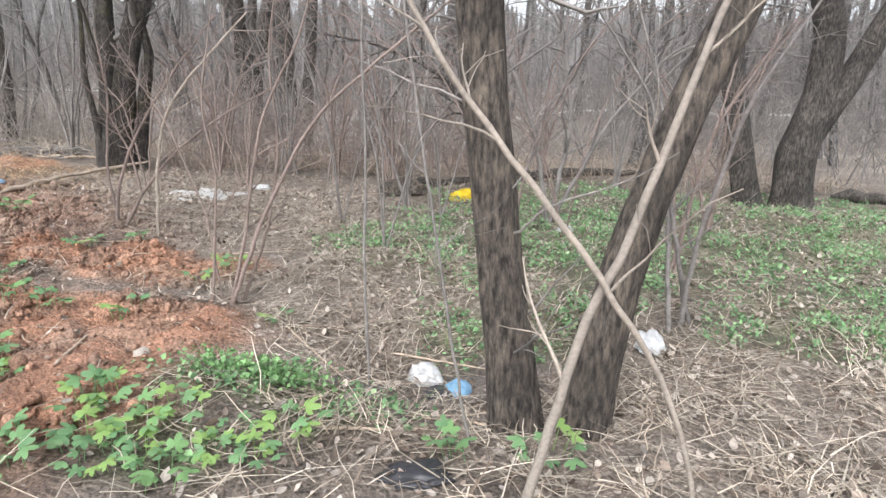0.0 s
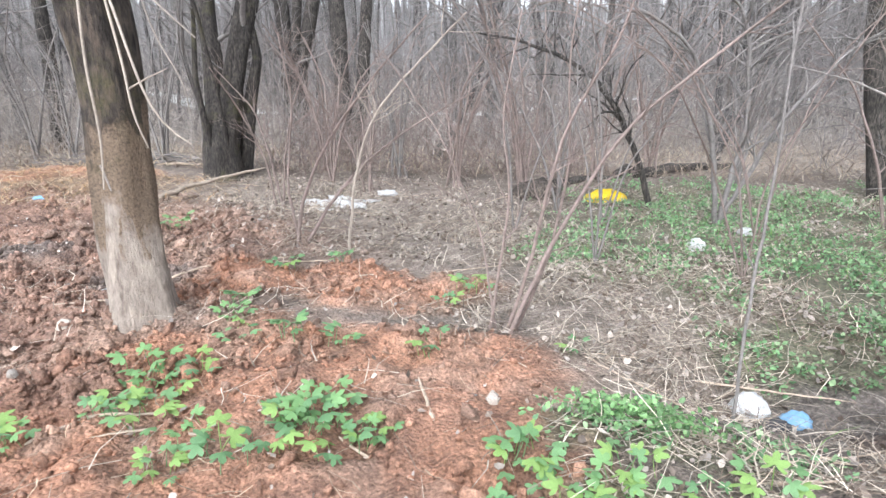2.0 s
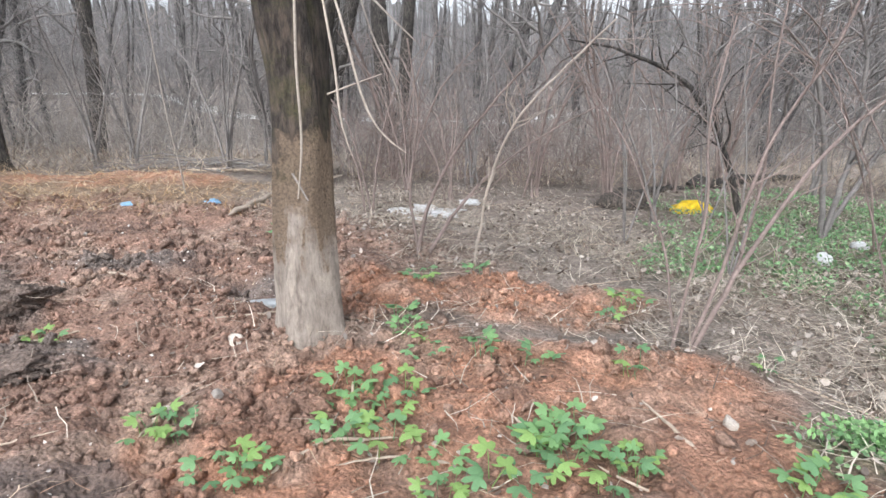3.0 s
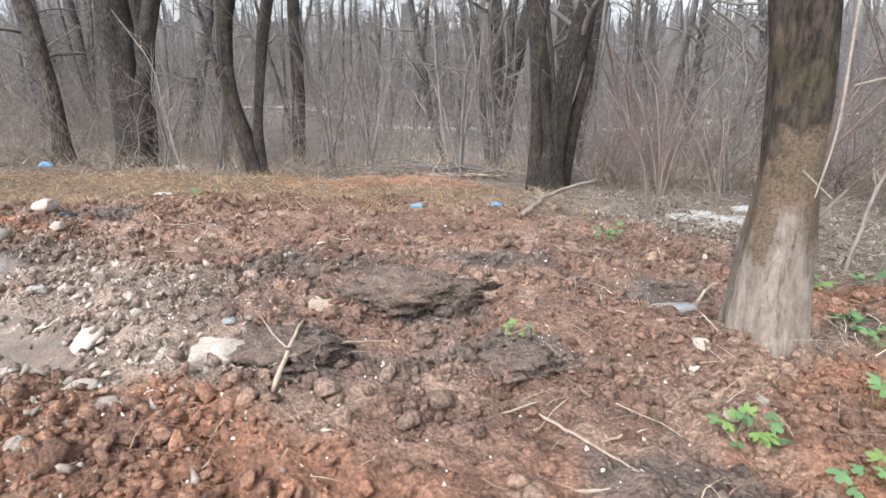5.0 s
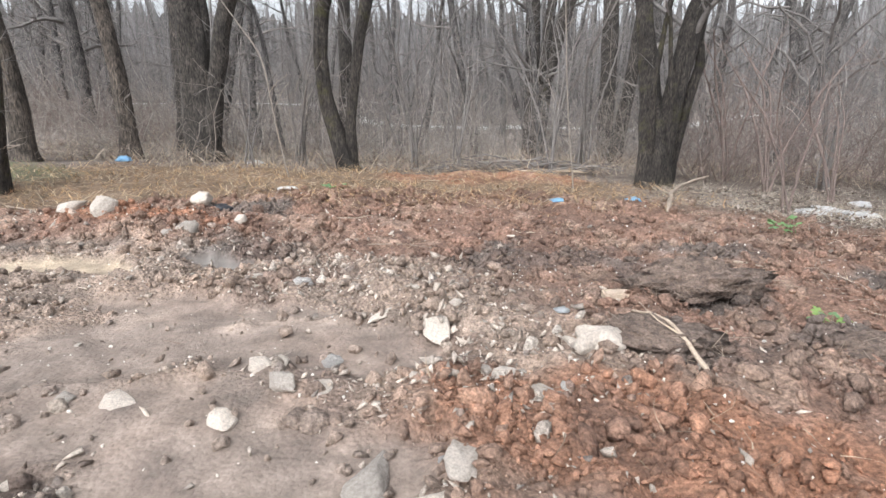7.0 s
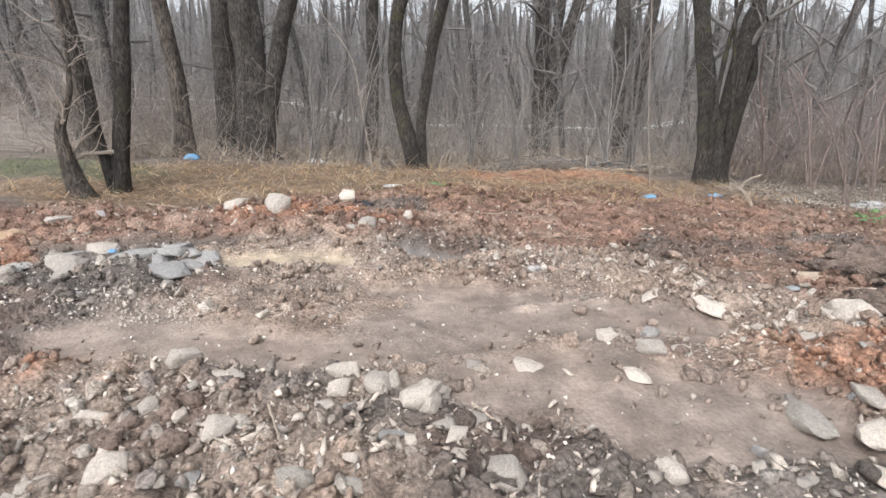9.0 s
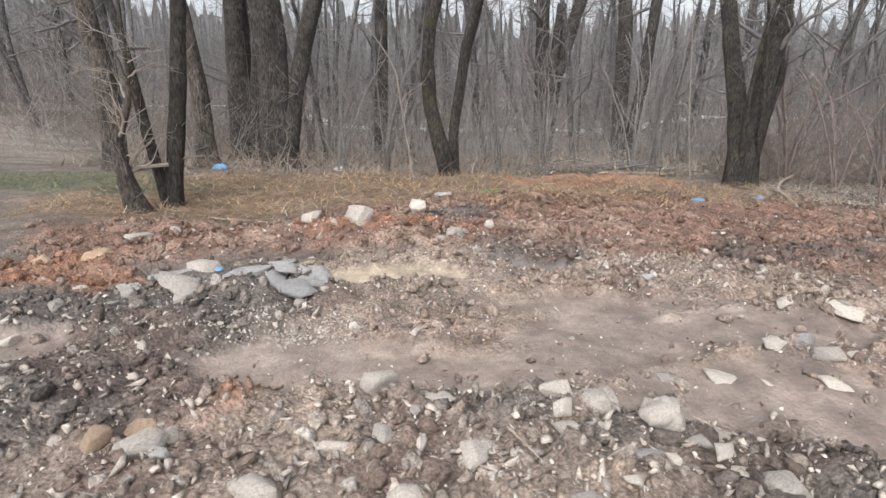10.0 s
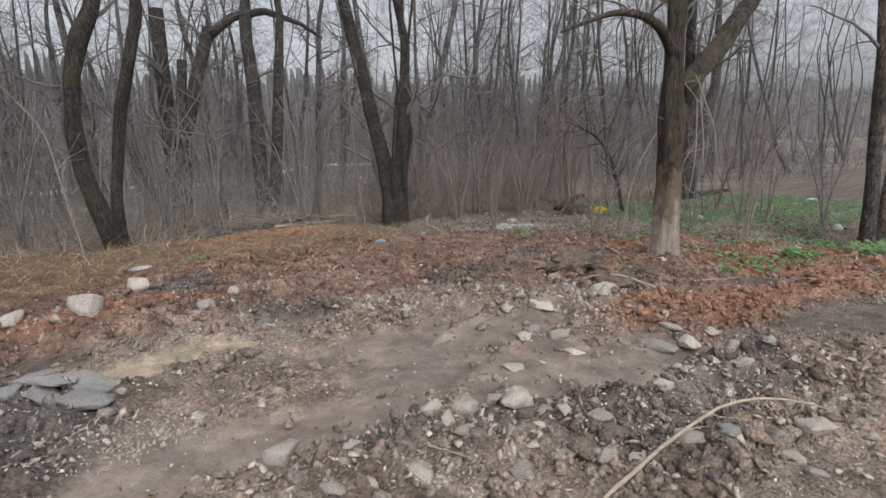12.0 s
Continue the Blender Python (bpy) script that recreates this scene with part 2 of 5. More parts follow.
def ready_mesh(name, verts, faces, tone=None, wet=None, shade=False):
    """A mesh from arrays; faces: one array of triangles or quads, or a list of such."""
    me = bpy.data.meshes.new(name)
    verts = np.asarray(verts, np.float32).reshape(-1, 3)
    faces = faces if isinstance(faces, list) else [faces]
    idx = np.concatenate([f.reshape(-1) for f in faces]).astype(np.int32)
    sizes = np.concatenate([np.full(len(f), f.shape[1]) for f in faces]).astype(np.int32)
    me.vertices.add(len(verts))
    me.vertices.foreach_set("co", verts.reshape(-1))
    me.loops.add(len(idx))
    me.loops.foreach_set("vertex_index", idx)
    me.polygons.add(len(sizes))
    me.polygons.foreach_set("loop_start", np.concatenate([[0], np.cumsum(sizes)[:-1]]).astype(np.int32))
    me.update(calc_edges=True)
    me.validate()
    if tone is not None:
        a = me.attributes.new("tone", "FLOAT_COLOR", "POINT")
        a.data.foreach_set("color", np.concatenate([np.asarray(tone, np.float32), np.ones((len(verts), 1), np.float32)], 1).reshape(-1))
    if wet is not None:
        a = me.attributes.new("wet", "FLOAT", "POINT")
        a.data.foreach_set("value", np.asarray(wet, np.float32))
    if shade:
        me.polygons.foreach_set("use_smooth", np.ones(len(sizes), bool))
    return me


def part(name, me, mat, parent=None, label=""):
    """Links a mesh as one object under a thing or a part."""
    ob = new(name, me)
    if not me.materials:
        me.materials.append(mat)
    if parent:
        ob.parent = parent
    if label:
        ob["label"] = label
    return ob


def tubes(points, radii, sides=4):
    """Verts and quads of N tapered tubes; points N x k x 3, radii N x k."""
    P, R = np.asarray(points, float), np.asarray(radii, float)
    N, k = R.shape
    T = np.gradient(P, axis=1)
    T /= np.linalg.norm(T, axis=2, keepdims=True) + 1e-9
    ref = np.where(np.abs(T[..., 2:3]) > 0.9, np.array([1.0, 0, 0]), np.array([0, 0, 1.0]))
    ref = np.broadcast_to(ref[:, :1], T.shape)
    A = np.cross(T, ref)
    A /= np.linalg.norm(A, axis=2, keepdims=True) + 1e-9
    B = np.cross(T, A)
    th = np.arange(sides) * 2 * np.pi / sides
    V = P[:, :, None] + R[:, :, None, None] * (A[:, :, None] * np.cos(th)[:, None] + B[:, :, None] * np.sin(th)[:, None])
    n, a, s = np.meshgrid(np.arange(N), np.arange(k - 1), np.arange(sides), indexing="ij")
    at = lambda m, q: (n * k + m) * sides + q % sides
    F = np.stack([at(a, s), at(a, s + 1), at(a + 1, s + 1), at(a + 1, s)], -1).reshape(-1, 4)
    return V.reshape(-1, 3), F


def joined(pieces):
    V, F, o = [], [], 0
    for v, f in pieces:
        V.append(v)
        F.append(f + o)
        o += len(v)
    return np.concatenate(V), np.concatenate(F)


def spline(ctrl, n):
    """A smooth line of n points (x, y, z, r) through control points."""
    c = np.asarray(ctrl, float)
    d = np.concatenate([[0], np.cumsum(np.linalg.norm(np.diff(c[:, :3], axis=0), axis=1))])
    s = np.linspace(0, d[-1], n)
    out = np.stack([np.interp(s, d, c[:, i]) for i in range(4)], 1)
    for _ in range(3):
        out[1:-1] = (out[:-2] + 2 * out[1:-1] + out[2:]) / 4
    return out


def trunk_mesh(ctrl, seed=0, flare=0.35, rough=0.07, sides=22, step=0.05):
    """A furrowed, tapering trunk with a spreading foot, closed at the top."""
    c = np.asarray(ctrl, float)
    length = np.linalg.norm(np.diff(c[:, :3], axis=0), axis=1).sum()
    k = max(6, int(length / step))
    line = spline(ctrl, k)
    P, R = line[:, :3], line[:, 3]
    h = np.linspace(0, length, k)
    th = np.arange(sides) * 2 * np.pi / sides
    hh, tt = np.meshgrid(h, th, indexing="ij")
    cx, cy = np.cos(tt), np.sin(tt)
    knots = lattice(cx * 2 + hh * 1.1 + seed, cy * 2 + seed * 3.1, 0.8, seed) - 0.5
    furrow = lattice(tt * 9 + np.sin(hh * 3) * 0.6, hh * 2.2 + seed, 1.0, seed + 3) - 0.5
    roots = np.exp(-hh / 0.14) * flare * (1 + 0.6 * np.sin(tt * 4 + seed))
    rad = R[:, None] * (1 + knots * rough * 3 + furrow * rough * 1.6 + roots)
    T = np.gradient(P, axis=0)
    T /= np.linalg.norm(T, axis=1, keepdims=True)
    A = np.cross(T, [0, 1.0, 0])
    A /= np.linalg.norm(A, axis=1, keepdims=True)
    B = np.cross(T, A)
    V = P[:, None] + rad[..., None] * (A[:, None] * cx[..., None] + B[:, None] * cy[..., None])
    V = np.concatenate([V.reshape(-1, 3), P[-1:] + T[-1:] * 0.02])
    a, s = np.meshgrid(np.arange(k - 1), np.arange(sides), indexing="ij")
    F = np.stack([a * sides + s, a * sides + (s + 1) % sides, (a + 1) * sides + (s + 1) % sides, (a + 1) * sides + s], -1).reshape(-1, 4)
    s = np.arange(sides)
    cap = np.stack([(k - 1) * sides + s, (k - 1) * sides + (s + 1) % sides, np.full(sides, k * sides)], 1)
    return V, [F, cap]


def offshoots(P, R, n, length, spread, rise, k=6, rg=rng, low=0.3, droop=0.0, thin=0.45):
    """n branches from each of the lines P (N x k x 3), started past the fraction low."""
    N, K = R.shape
    who = np.repeat(np.arange(N), n)
    f = rg.uniform(low, 0.98, len(who)) * (K - 1)
    i = np.minimum(f.astype(int), K - 2)
    w = (f - i)[:, None]
    start = P[who, i] * (1 - w) + P[who, i + 1] * w
    rad = (R[who, i] * (1 - w[:, 0]) + R[who, i + 1] * w[:, 0]) * thin
    T = P[who, i + 1] - P[who, i]
    T /= np.linalg.norm(T, axis=1, keepdims=True) + 1e-9
    side = rg.normal(size=(len(who), 3))
    side -= (side * T).sum(1, keepdims=True) * T
    side /= np.linalg.norm(side, axis=1, keepdims=True) + 1e-9
    D = T * (1 - spread) + side * spread + np.array([0, 0, rise])
    D /= np.linalg.norm(D, axis=1, keepdims=True)
    L = length * rg.uniform(0.45, 1.25, len(who)) * (1.1 - 0.5 * f / (K - 1))
    pts = [start]
    for q in range(k - 1):
        D = D + rg.normal(0, 0.16, D.shape) + np.array([0, 0, rise * 0.15 - droop * q / k])
        D /= np.linalg.norm(D, axis=1, keepdims=True)
        pts.append(pts[-1] + D * (L / (k - 1))[:, None])
    Q = np.stack(pts, 1)
    return Q, np.maximum(rad[:, None] * np.linspace(1, 0.25, k), 0.0016)


# ---- the lie of the land ----


def mound(x, y, cx, cy, sx, sy, h):
    return h * np.exp(-((x - cx) / sx) ** 2 - ((y - cy) / sy) ** 2)


def land(x, y):
    z = 0.07 - 0.032 * np.clip(x, -22, 14)
    z = z + mound(x, y, 0.12, 3.16, 0.8, 0.7, -0.33) + mound(x, y, -7.19, 2.42, 2.3, 1.2, 0.10) + mound(x, y, -10.46, 4.95, 0.6, 0.4, 0.14)
    z = z + mound(x, y, -3.57, 2.91, 1.4, 0.9, -0.05) + mound(x, y, -0.6, 7.6, 2.8, 1.5, -0.06)
    z = z + mound(x, y, -19.53, 14.97, 5.0, 3.0, 0.9) - 0.12 * smooth(8.3, 10.2, y) * smooth(-6, -9, x) - 1.1 * smooth(9.6, 20, y) * smooth(10, 1, x) * smooth(-20, -14, x)
    return z + 2.6 * smooth(48, 80, y)


ZONES = {  # name: (centre x, y, half-widths) of each patch
    "straw": [(-12.6, 6.1, 1.7, 0.8), (-9.38, 7.66, 4.5, 1.5), (-12.2, 7.33, 1.2, 1.2), (-7.44, 8.25, 2.5, 0.8)],
    "grey": [(-2.48, 6.45, 2.0, 1.3), (-3.87, 7.93, 1.6, 0.9), (-0.36, 4.29, 1.4, 0.9), (0.26, 3.35, 1.2, 0.8), (1.78, 2.58, 1.5, 0.8)],
    "brown": [(-6.16, 5.09, 3.3, 2.3), (-4.56, 3.39, 1.2, 1.6), (-4.93, 2.65, 1.6, 1.1), (-8.89, 5.81, 2.2, 0.9), (-10.17, 4.94, 1.0, 0.5), (-7.34, 6.41, 2.6, 1.2), (-12.14, 4.77, 1.3, 0.6)],
    "tan": [(-8.78, 3.12, 2.2, 1.5), (-9.46, 1.48, 2.2, 0.9), (-7.58, 2.24, 1.1, 0.8), (-7.51, 4.2, 0.8, 0.5), (-10.07, 3.83, 0.9, 0.5), (-7.85, 0.85, 2.0, 0.9)],
    "red": [(-2.73, 4.58, 1.3, 0.40), (-2.4, 3.27, 1.3, 0.6), (-1.88, 2.51, 0.9, 0.6), (-6.49, 2.12, 0.9, 0.45), (-6.0, 1.9, 0.8, 0.5), (-10.07, 5.03, 0.8, 0.25), (-7.25, 8.79, 1.5, 0.5), (-3.34, 1.96, 1.8, 0.8), (-12.55, 3.87, 0.6, 0.35), (-10.81, 2.06, 0.22, 0.2)],
    "dark": [(-7.4, 1.3, 0.7, 0.35), (-8.3, 1.25, 0.7, 0.3), (-7.6, 1.6, 0.4, 0.22), (-8.9, 1.6, 0.4, 0.18), (-6.6, 4.6, 0.6, 0.25), (-5.2, 4.9, 0.6, 0.25), (-5.84, 3.88, 0.5, 0.2), (-5.15, 3.31, 0.4, 0.18), (-4.53, 2.36, 0.45, 0.25), (-4.1, 4.6, 0.5, 0.3), (-11.46, 2.97, 1.0, 0.8), (-10.96, 3.5, 0.7, 0.4), (-11.86, 2.26, 1.0, 0.7), (-9.08, 4.48, 0.45, 0.3), (-6.12, 3.05, 0.5, 0.2), (-9.46, 1.99, 0.35, 0.2), (0.17, 3.06, 0.6, 0.4), (-9.48, 5.83, 0.5, 0.25)],
    "mud": [(-10.51, 2.35, 0.55, 0.35), (-9.76, 2.42, 0.5, 0.35), (-8.27, 1.94, 0.8, 0.35), (-8.58, 2.88, 0.9, 0.35), (-7.79, 2.62, 0.5, 0.3), (-8.88, 3.31, 0.6, 0.22), (-8.97, 2.48, 0.7, 0.3), (-7.68, 1.92, 0.5, 0.25), (-8.19, 3.38, 0.4, 0.2), (-11.96, 2.73, 0.3, 0.15)],
    "sand": [(-10.17, 3.83, 0.5, 0.28), (-9.77, 3.91, 0.45, 0.16)],
    "green": [(2.43, 6.72, 2.6, 2.3), (1.49, 5.04, 1.5, 0.9), (0.74, 3.82, 0.7, 0.5), (-0.85, 2.74, 0.42, 0.22), (-1.0, 2.1, 0.35, 0.22), (-0.11, 5.51, 1.0, 0.7), (-14.77, 7.51, 2.0, 0.9), (5.37, 6.25, 3.0, 2.5), (3.44, 3.71, 1.5, 0.8), (-0.42, 2.97, 0.4, 0.3)],
    "puddle": [(-9.1, 4.4, 0.34, 0.18)],
}
TONES = {"floor": (0.185, 0.155, 0.132), "straw": (0.215, 0.155, 0.105), "grey": (0.24, 0.205, 0.175), "brown": (0.245, 0.152, 0.113), "tan": (0.315, 0.25, 0.205), "red": (0.365, 0.185, 0.113),
         "dark": (0.15, 0.132, 0.12), "mud": (0.27, 0.22, 0.187), "sand": (0.45, 0.37, 0.275), "green": (0.125, 0.13, 0.08), "puddle": (0.2, 0.185, 0.17)}


def zone(name, x, y, soft=0.55):
    wx = x + (lattice(x, y, 0.5, 11) - 0.5) * 0.5 + (lattice(x, y, 0.13, 12) - 0.5) * 0.16
    wy = y + (lattice(x, y, 0.5, 13) - 0.5) * 0.45 + (lattice(x, y, 0.13, 14) - 0.5) * 0.14
    w = np.zeros(np.shape(x))
    for cx, cy, sx, sy in ZONES[name]:
        d = np.sqrt(((wx - cx) / sx) ** 2 + ((wy - cy) / sy) ** 2)
        w = np.maximum(w, 1 - smooth(1 - soft / 2, 1 + soft / 2, d))
    return w


def zones(x, y):
    return {k: zone(k, x, y, 0.15 if k == "puddle" else 0.55) for k in ZONES}


def tones(x, y, z=None):
    z = zones(x, y) if z is None else z
    c = np.broadcast_to(np.array(TONES["floor"]), np.shape(x) + (3,)).copy()
    for k in ("straw", "grey", "brown", "tan", "red", "green", "dark", "mud", "sand", "puddle"):
        w = (z[k] * (0.8 if k in ("green", "dark", "red") else 0.95))[..., None]
        c = c * (1 - w) + np.array(TONES[k]) * w
    dug = np.clip(z["brown"] + z["tan"] + z["red"] * 0.6 + z["dark"], 0, 1) * (1 - z["sand"]) * (1 - z["puddle"]) * (1 - 0.7 * z["mud"])
    moist = (smooth(0.52, 0.70, lattice(x, y, 0.55, 91) * 0.6 + lattice(x, y, 0.17, 92) * 0.4) * 0.55 * dug)[..., None]
    dusty = (smooth(0.54, 0.72, lattice(x, y, 0.42, 93) * 0.6 + lattice(x, y, 0.14, 94) * 0.4) * 0.5 * dug * (1 - z["dark"]))[..., None]
    c = c * (1 - moist) + np.array([0.15, 0.10, 0.08]) * moist
    c = c * (1 - dusty) + np.array([0.40, 0.30, 0.235]) * dusty
    wood = (smooth(9.2, 11.5, y) * 0.8)[..., None]
    return c * (1 - wood) + np.array([0.30, 0.262, 0.23]) * wood


def relief(x, y, z):
    rough = np.clip(z["brown"] * 0.9 + z["tan"] * 0.5 + z["dark"] * 0.8 + z["red"] * 0.7, 0, 1) * (1 - z["mud"] * 0.9) * (1 - z["sand"]) * (1 - z["puddle"])
    h = (lumps(x, y, 0.42, 21) - 0.5) * 0.07 * rough + (lumps(x, y, 0.19, 27) - 0.5) * 0.06 * rough + (lattice(x, y, 0.16, 22) - 0.5) * 0.07 * rough + (lumps(x, y, 0.085, 28) - 0.5) * 0.032 * rough
    h = h + (lattice(x, y, 0.07, 23) - 0.5) * 0.045 * np.clip(rough + 0.25, 0, 1) + (lattice(x, y, 0.9, 24) - 0.5) * 0.08 + (lattice(x, y, 0.3, 25) - 0.5) * 0.035
    return h - z["mud"] * 0.03 - z["sand"] * 0.04 - z["puddle"] * 0.07 - mound(x, y, -4.1, 4.62, 0.4, 0.25, 0.1)


def ground_z(x, y):
    """The height of the finished ground at points."""
    x, y = np.atleast_1d(np.asarray(x, float)), np.atleast_1d(np.asarray(y, float))
    return land(x, y) + relief(x, y, zones(x, y))


def gz(x, y):
    return float(ground_z(x, y)[0])


def stretch(lo, hi, step, far_lo, far_hi):
    """Grid lines: even between lo and hi, ever wider out to the far ends."""
    mid = list(np.arange(lo, hi + step / 2, step))
    d, p, left, right = step, lo, [], []
    while p > far_lo:
        d *= 1.22
        p -= d
        left.append(p)
    d, p = step, hi
    while p < far_hi:
        d *= 1.22
        p += d
        right.append(p)
    return np.array(left[::-1] + mid + right)


gx = stretch(-14.5, 4.0, 0.034, -700, 700)
near = np.concatenate([np.arange(-9, -1, 0.2), np.arange(-1.0, 0.4, 0.07), np.arange(0.4, 6.0, 0.03)])
beyond = stretch(6.0, 11.0, 0.06, 5.99, 900)
gy = np.concatenate([stretch(-9.6, -9.2, 0.4, -500, -9.0)[:-2], near, beyond[beyond >= 6.0]])
gy = np.unique(np.round(gy, 4))
XX, YY = np.meshgrid(gx, gy)
ZZ = zones(XX, YY)
HH = land(XX, YY) + relief(XX, YY, ZZ)
w, h = len(gx), len(gy)
a, b = np.meshgrid(np.arange(h - 1), np.arange(w - 1), indexing="ij")
quads = np.stack([a * w + b, a * w + b + 1, (a + 1) * w + b + 1, (a + 1) * w + b], -1).reshape(-1, 4)
patchy = (0.72 + 0.56 * lattice(XX, YY, 0.15, 31)) * (0.8 + 0.4 * lattice(XX, YY, 0.06, 33)) * (0.9 + 0.2 * lattice(XX, YY, 0.8, 32))
ground = part("ground", ready_mesh("ground", np.stack([XX, YY, HH], -1), quads, (tones(XX, YY, ZZ) * patchy[..., None]).reshape(-1, 3), np.maximum(np.maximum(ZZ["puddle"], ZZ["sand"] * 0.5), ZZ["mud"] * 0.5).reshape(-1), True), M_GROUND)
tagged(ground, "churned clay and leaf-littered woodland ground", "ground", kind="structure")

# shallow stream beyond the brush
sx = np.linspace(-60, 40, 80)
mid = 38.0 + 1.2 * np.sin(sx * 0.12) + 0.012 * np.abs(sx)
half = 1.5 + 0.5 * np.sin(sx * 0.7)
sv = np.concatenate([np.stack([sx, mid - half, land(sx, mid) + 0.06], 1), np.stack([sx, mid + half, land(sx, mid) + 0.06], 1)])
sq = np.stack([np.arange(79), np.arange(79) + 1, np.arange(79) + 81, np.arange(79) + 80], 1)
tagged(part("water", ready_mesh("water", sv, sq), M_ICE), "pale narrow stream behind bare brush", "stream", kind="structure")

# ---- trees ----


def tree(name, base, stems, mat, label, seed, crown=(5, 5, 4), twig_len=1.5, tall=7.0, group="", flare=0.35, twig_mat=None, low=0.35, rough=0.07):
    """A bare tree: base point, stems as (x, y, z, r) lines in metres of the world, limbs and twigs grown from their upper parts."""
    rg = np.random.default_rng(seed)
    thing = tagged(new(name), label, "tree", group)
    foot = np.array([base[0], base[1], gz(base[0], base[1]) - 0.06])
    thing.location = foot
    lines = []
    for i, stem in enumerate(stems):
        c = np.array(stem, float)
        c[:, :3] -= foot
        if i == 0:
            c[0, 2] = 0
        d = c[-1, :3] - c[-2, :3]
        d /= np.linalg.norm(d)
        while c[-1, 2] < tall:
            d = d * 0.8 + np.array([rg.normal(0, 0.1), rg.normal(0, 0.1), 0.3])
            d /= np.linalg.norm(d)
            c = np.vstack([c, [*(c[-1, :3] + d * 0.9), c[-1, 3] * 0.84]])
        v, f = trunk_mesh(c, seed + i, flare if i == 0 else 0.1, rough, 22 if c[0, 3] > 0.08 else 10)
        part("trunk" if i == 0 else "limb", ready_mesh("trunk", v, f, shade=True), mat, thing)
        lines.append(spline(c, 24))
    P = np.stack([q[:, :3] for q in lines])
    R = np.stack([q[:, 3] for q in lines])
    n1, n2, n3 = crown
    P1, R1 = offshoots(P, R, n1, twig_len * 1.5, 0.75, 0.25, 9, rg, low, 0, 0.35)
    P2, R2 = offshoots(P1, R1, n2, twig_len * 0.75, 0.6, 0.15, 7, rg, 0.15, 0.1, 0.5)
    P3, R3 = offshoots(P2, R2, n3, twig_len * 0.4, 0.6, 0.1, 5, rg, 0.15, 0.15, 0.6)
    v, f = joined([tubes(P1, R1, 6), tubes(P2, R2, 4), tubes(P3, R3, 3)])
    tagged(part("crown", ready_mesh("crown", v, f), twig_mat or M_TWIG, thing), kind="stuff")
    P4, R4 = offshoots(P[:2], R[:2], 16, 0.75, 0.8, 0.3, 7, rg, 0.06, 0, 0.07)
    R4 = np.minimum(R4, 0.012)
    P5, R5 = offshoots(P4, R4, 3, 0.35, 0.6, 0.1, 5, rg, 0.2, 0, 0.6)
    v, f = joined([tubes(P4, R4, 5), tubes(P5, R5, 3)])
    tagged(part("side_growth", ready_mesh("side_growth", v, f), M_TWIG, thing), kind="stuff")
    return thing


def shoots(name, base, lines, mat, label, category="dead twig", seed=1, twigs=0, sides=7, group="", reach=0.55, droop=0.0):
    """One slender plant or dead branch of some curved lines (x, y, z, r)."""
    rg = np.random.default_rng(seed)
    thing = tagged(new(name), label, category, group)
    thing.location = base
    for stem in lines:
        c = np.array(stem, float)
        c[:, :3] -= np.array(base)
        q = spline(c, 26)
        q[1:-1, :3] += rg.normal(0, 0.25, (24, 3)) * q[1:-1, 3:4]
        v, f = tubes(q[None, :, :3], q[None, :, 3], sides)
        stem_ob = part("stem", ready_mesh("stem", v, f, shade=True), mat, thing)
        if twigs:
            P1, R1 = offshoots(q[None, :, :3], q[None, :, 3], twigs, reach, 0.6, 0.2, 7, rg, 0.25, droop, 0.5)
            P2, R2 = offshoots(P1, R1, 3, reach * 0.45, 0.5, 0.1, 5, rg, 0.2, droop, 0.6)
            v, f = joined([tubes(P1, R1, 5), tubes(P2, R2, 3)])
            tagged(part("twig_spray", ready_mesh("twig_spray", v, f), mat, stem_ob), kind="stuff")
    return thing


TREE_A = tree("tree", (-3.69, 3.87), [
    [(-3.69, 3.87, 0, 0.212), (-3.70, 3.87, 0.58, 0.184), (-3.68, 3.87, 0.92, 0.168), (-3.66, 3.87, 1.23, 0.158), (-3.66, 3.87, 1.53, 0.152), (-3.67, 3.87, 1.79, 0.15), (-3.70, 3.87, 2.08, 0.16), (-3.70, 3.87, 2.35, 0.165), (-3.70, 3.87, 2.83, 0.12), (-3.75, 3.87, 3.5, 0.11)],
    [(-3.62, 3.87, 2.36, 0.14), (-3.03, 3.87, 2.72, 0.135), (-2.49, 3.87, 3.08, 0.128), (-1.9, 3.87, 3.58, 0.12), (-1.65, 3.87, 3.76, 0.11)]],
    M_BARK_A, "old mossy tree with bark peeled at the foot", 3, (6, 5, 4), 1.2, 7.0, low=0.42, flare=0.1, rough=0.13)
bough = spline(np.array([(-3.7, 3.87, 2.8, 0.078), (-4.04, 3.87, 3.17, 0.066), (-4.56, 3.85, 3.27, 0.05), (-5.02, 3.87, 3.25, 0.038), (-5.54, 3.78, 3.11, 0.026), (-6.1, 3.8, 2.92, 0.012)]) - np.array([*TREE_A.location, 0]), 26)
P1, R1 = offshoots(bough[None, :, :3], bough[None, :, 3], 14, 0.8, 0.7, 0.1, 7, np.random.default_rng(44), 0.2, 0.2, 0.4)
v, f = tubes(bough[None, :, :3], bough[None, :, 3], 9)
limb = part("limb", ready_mesh("limb", v, f, shade=True), M_BARK_A, TREE_A)
tagged(part("twig_spray", ready_mesh("twig_spray", *tubes(P1, R1, 4)), M_TWIG, limb), kind="stuff")
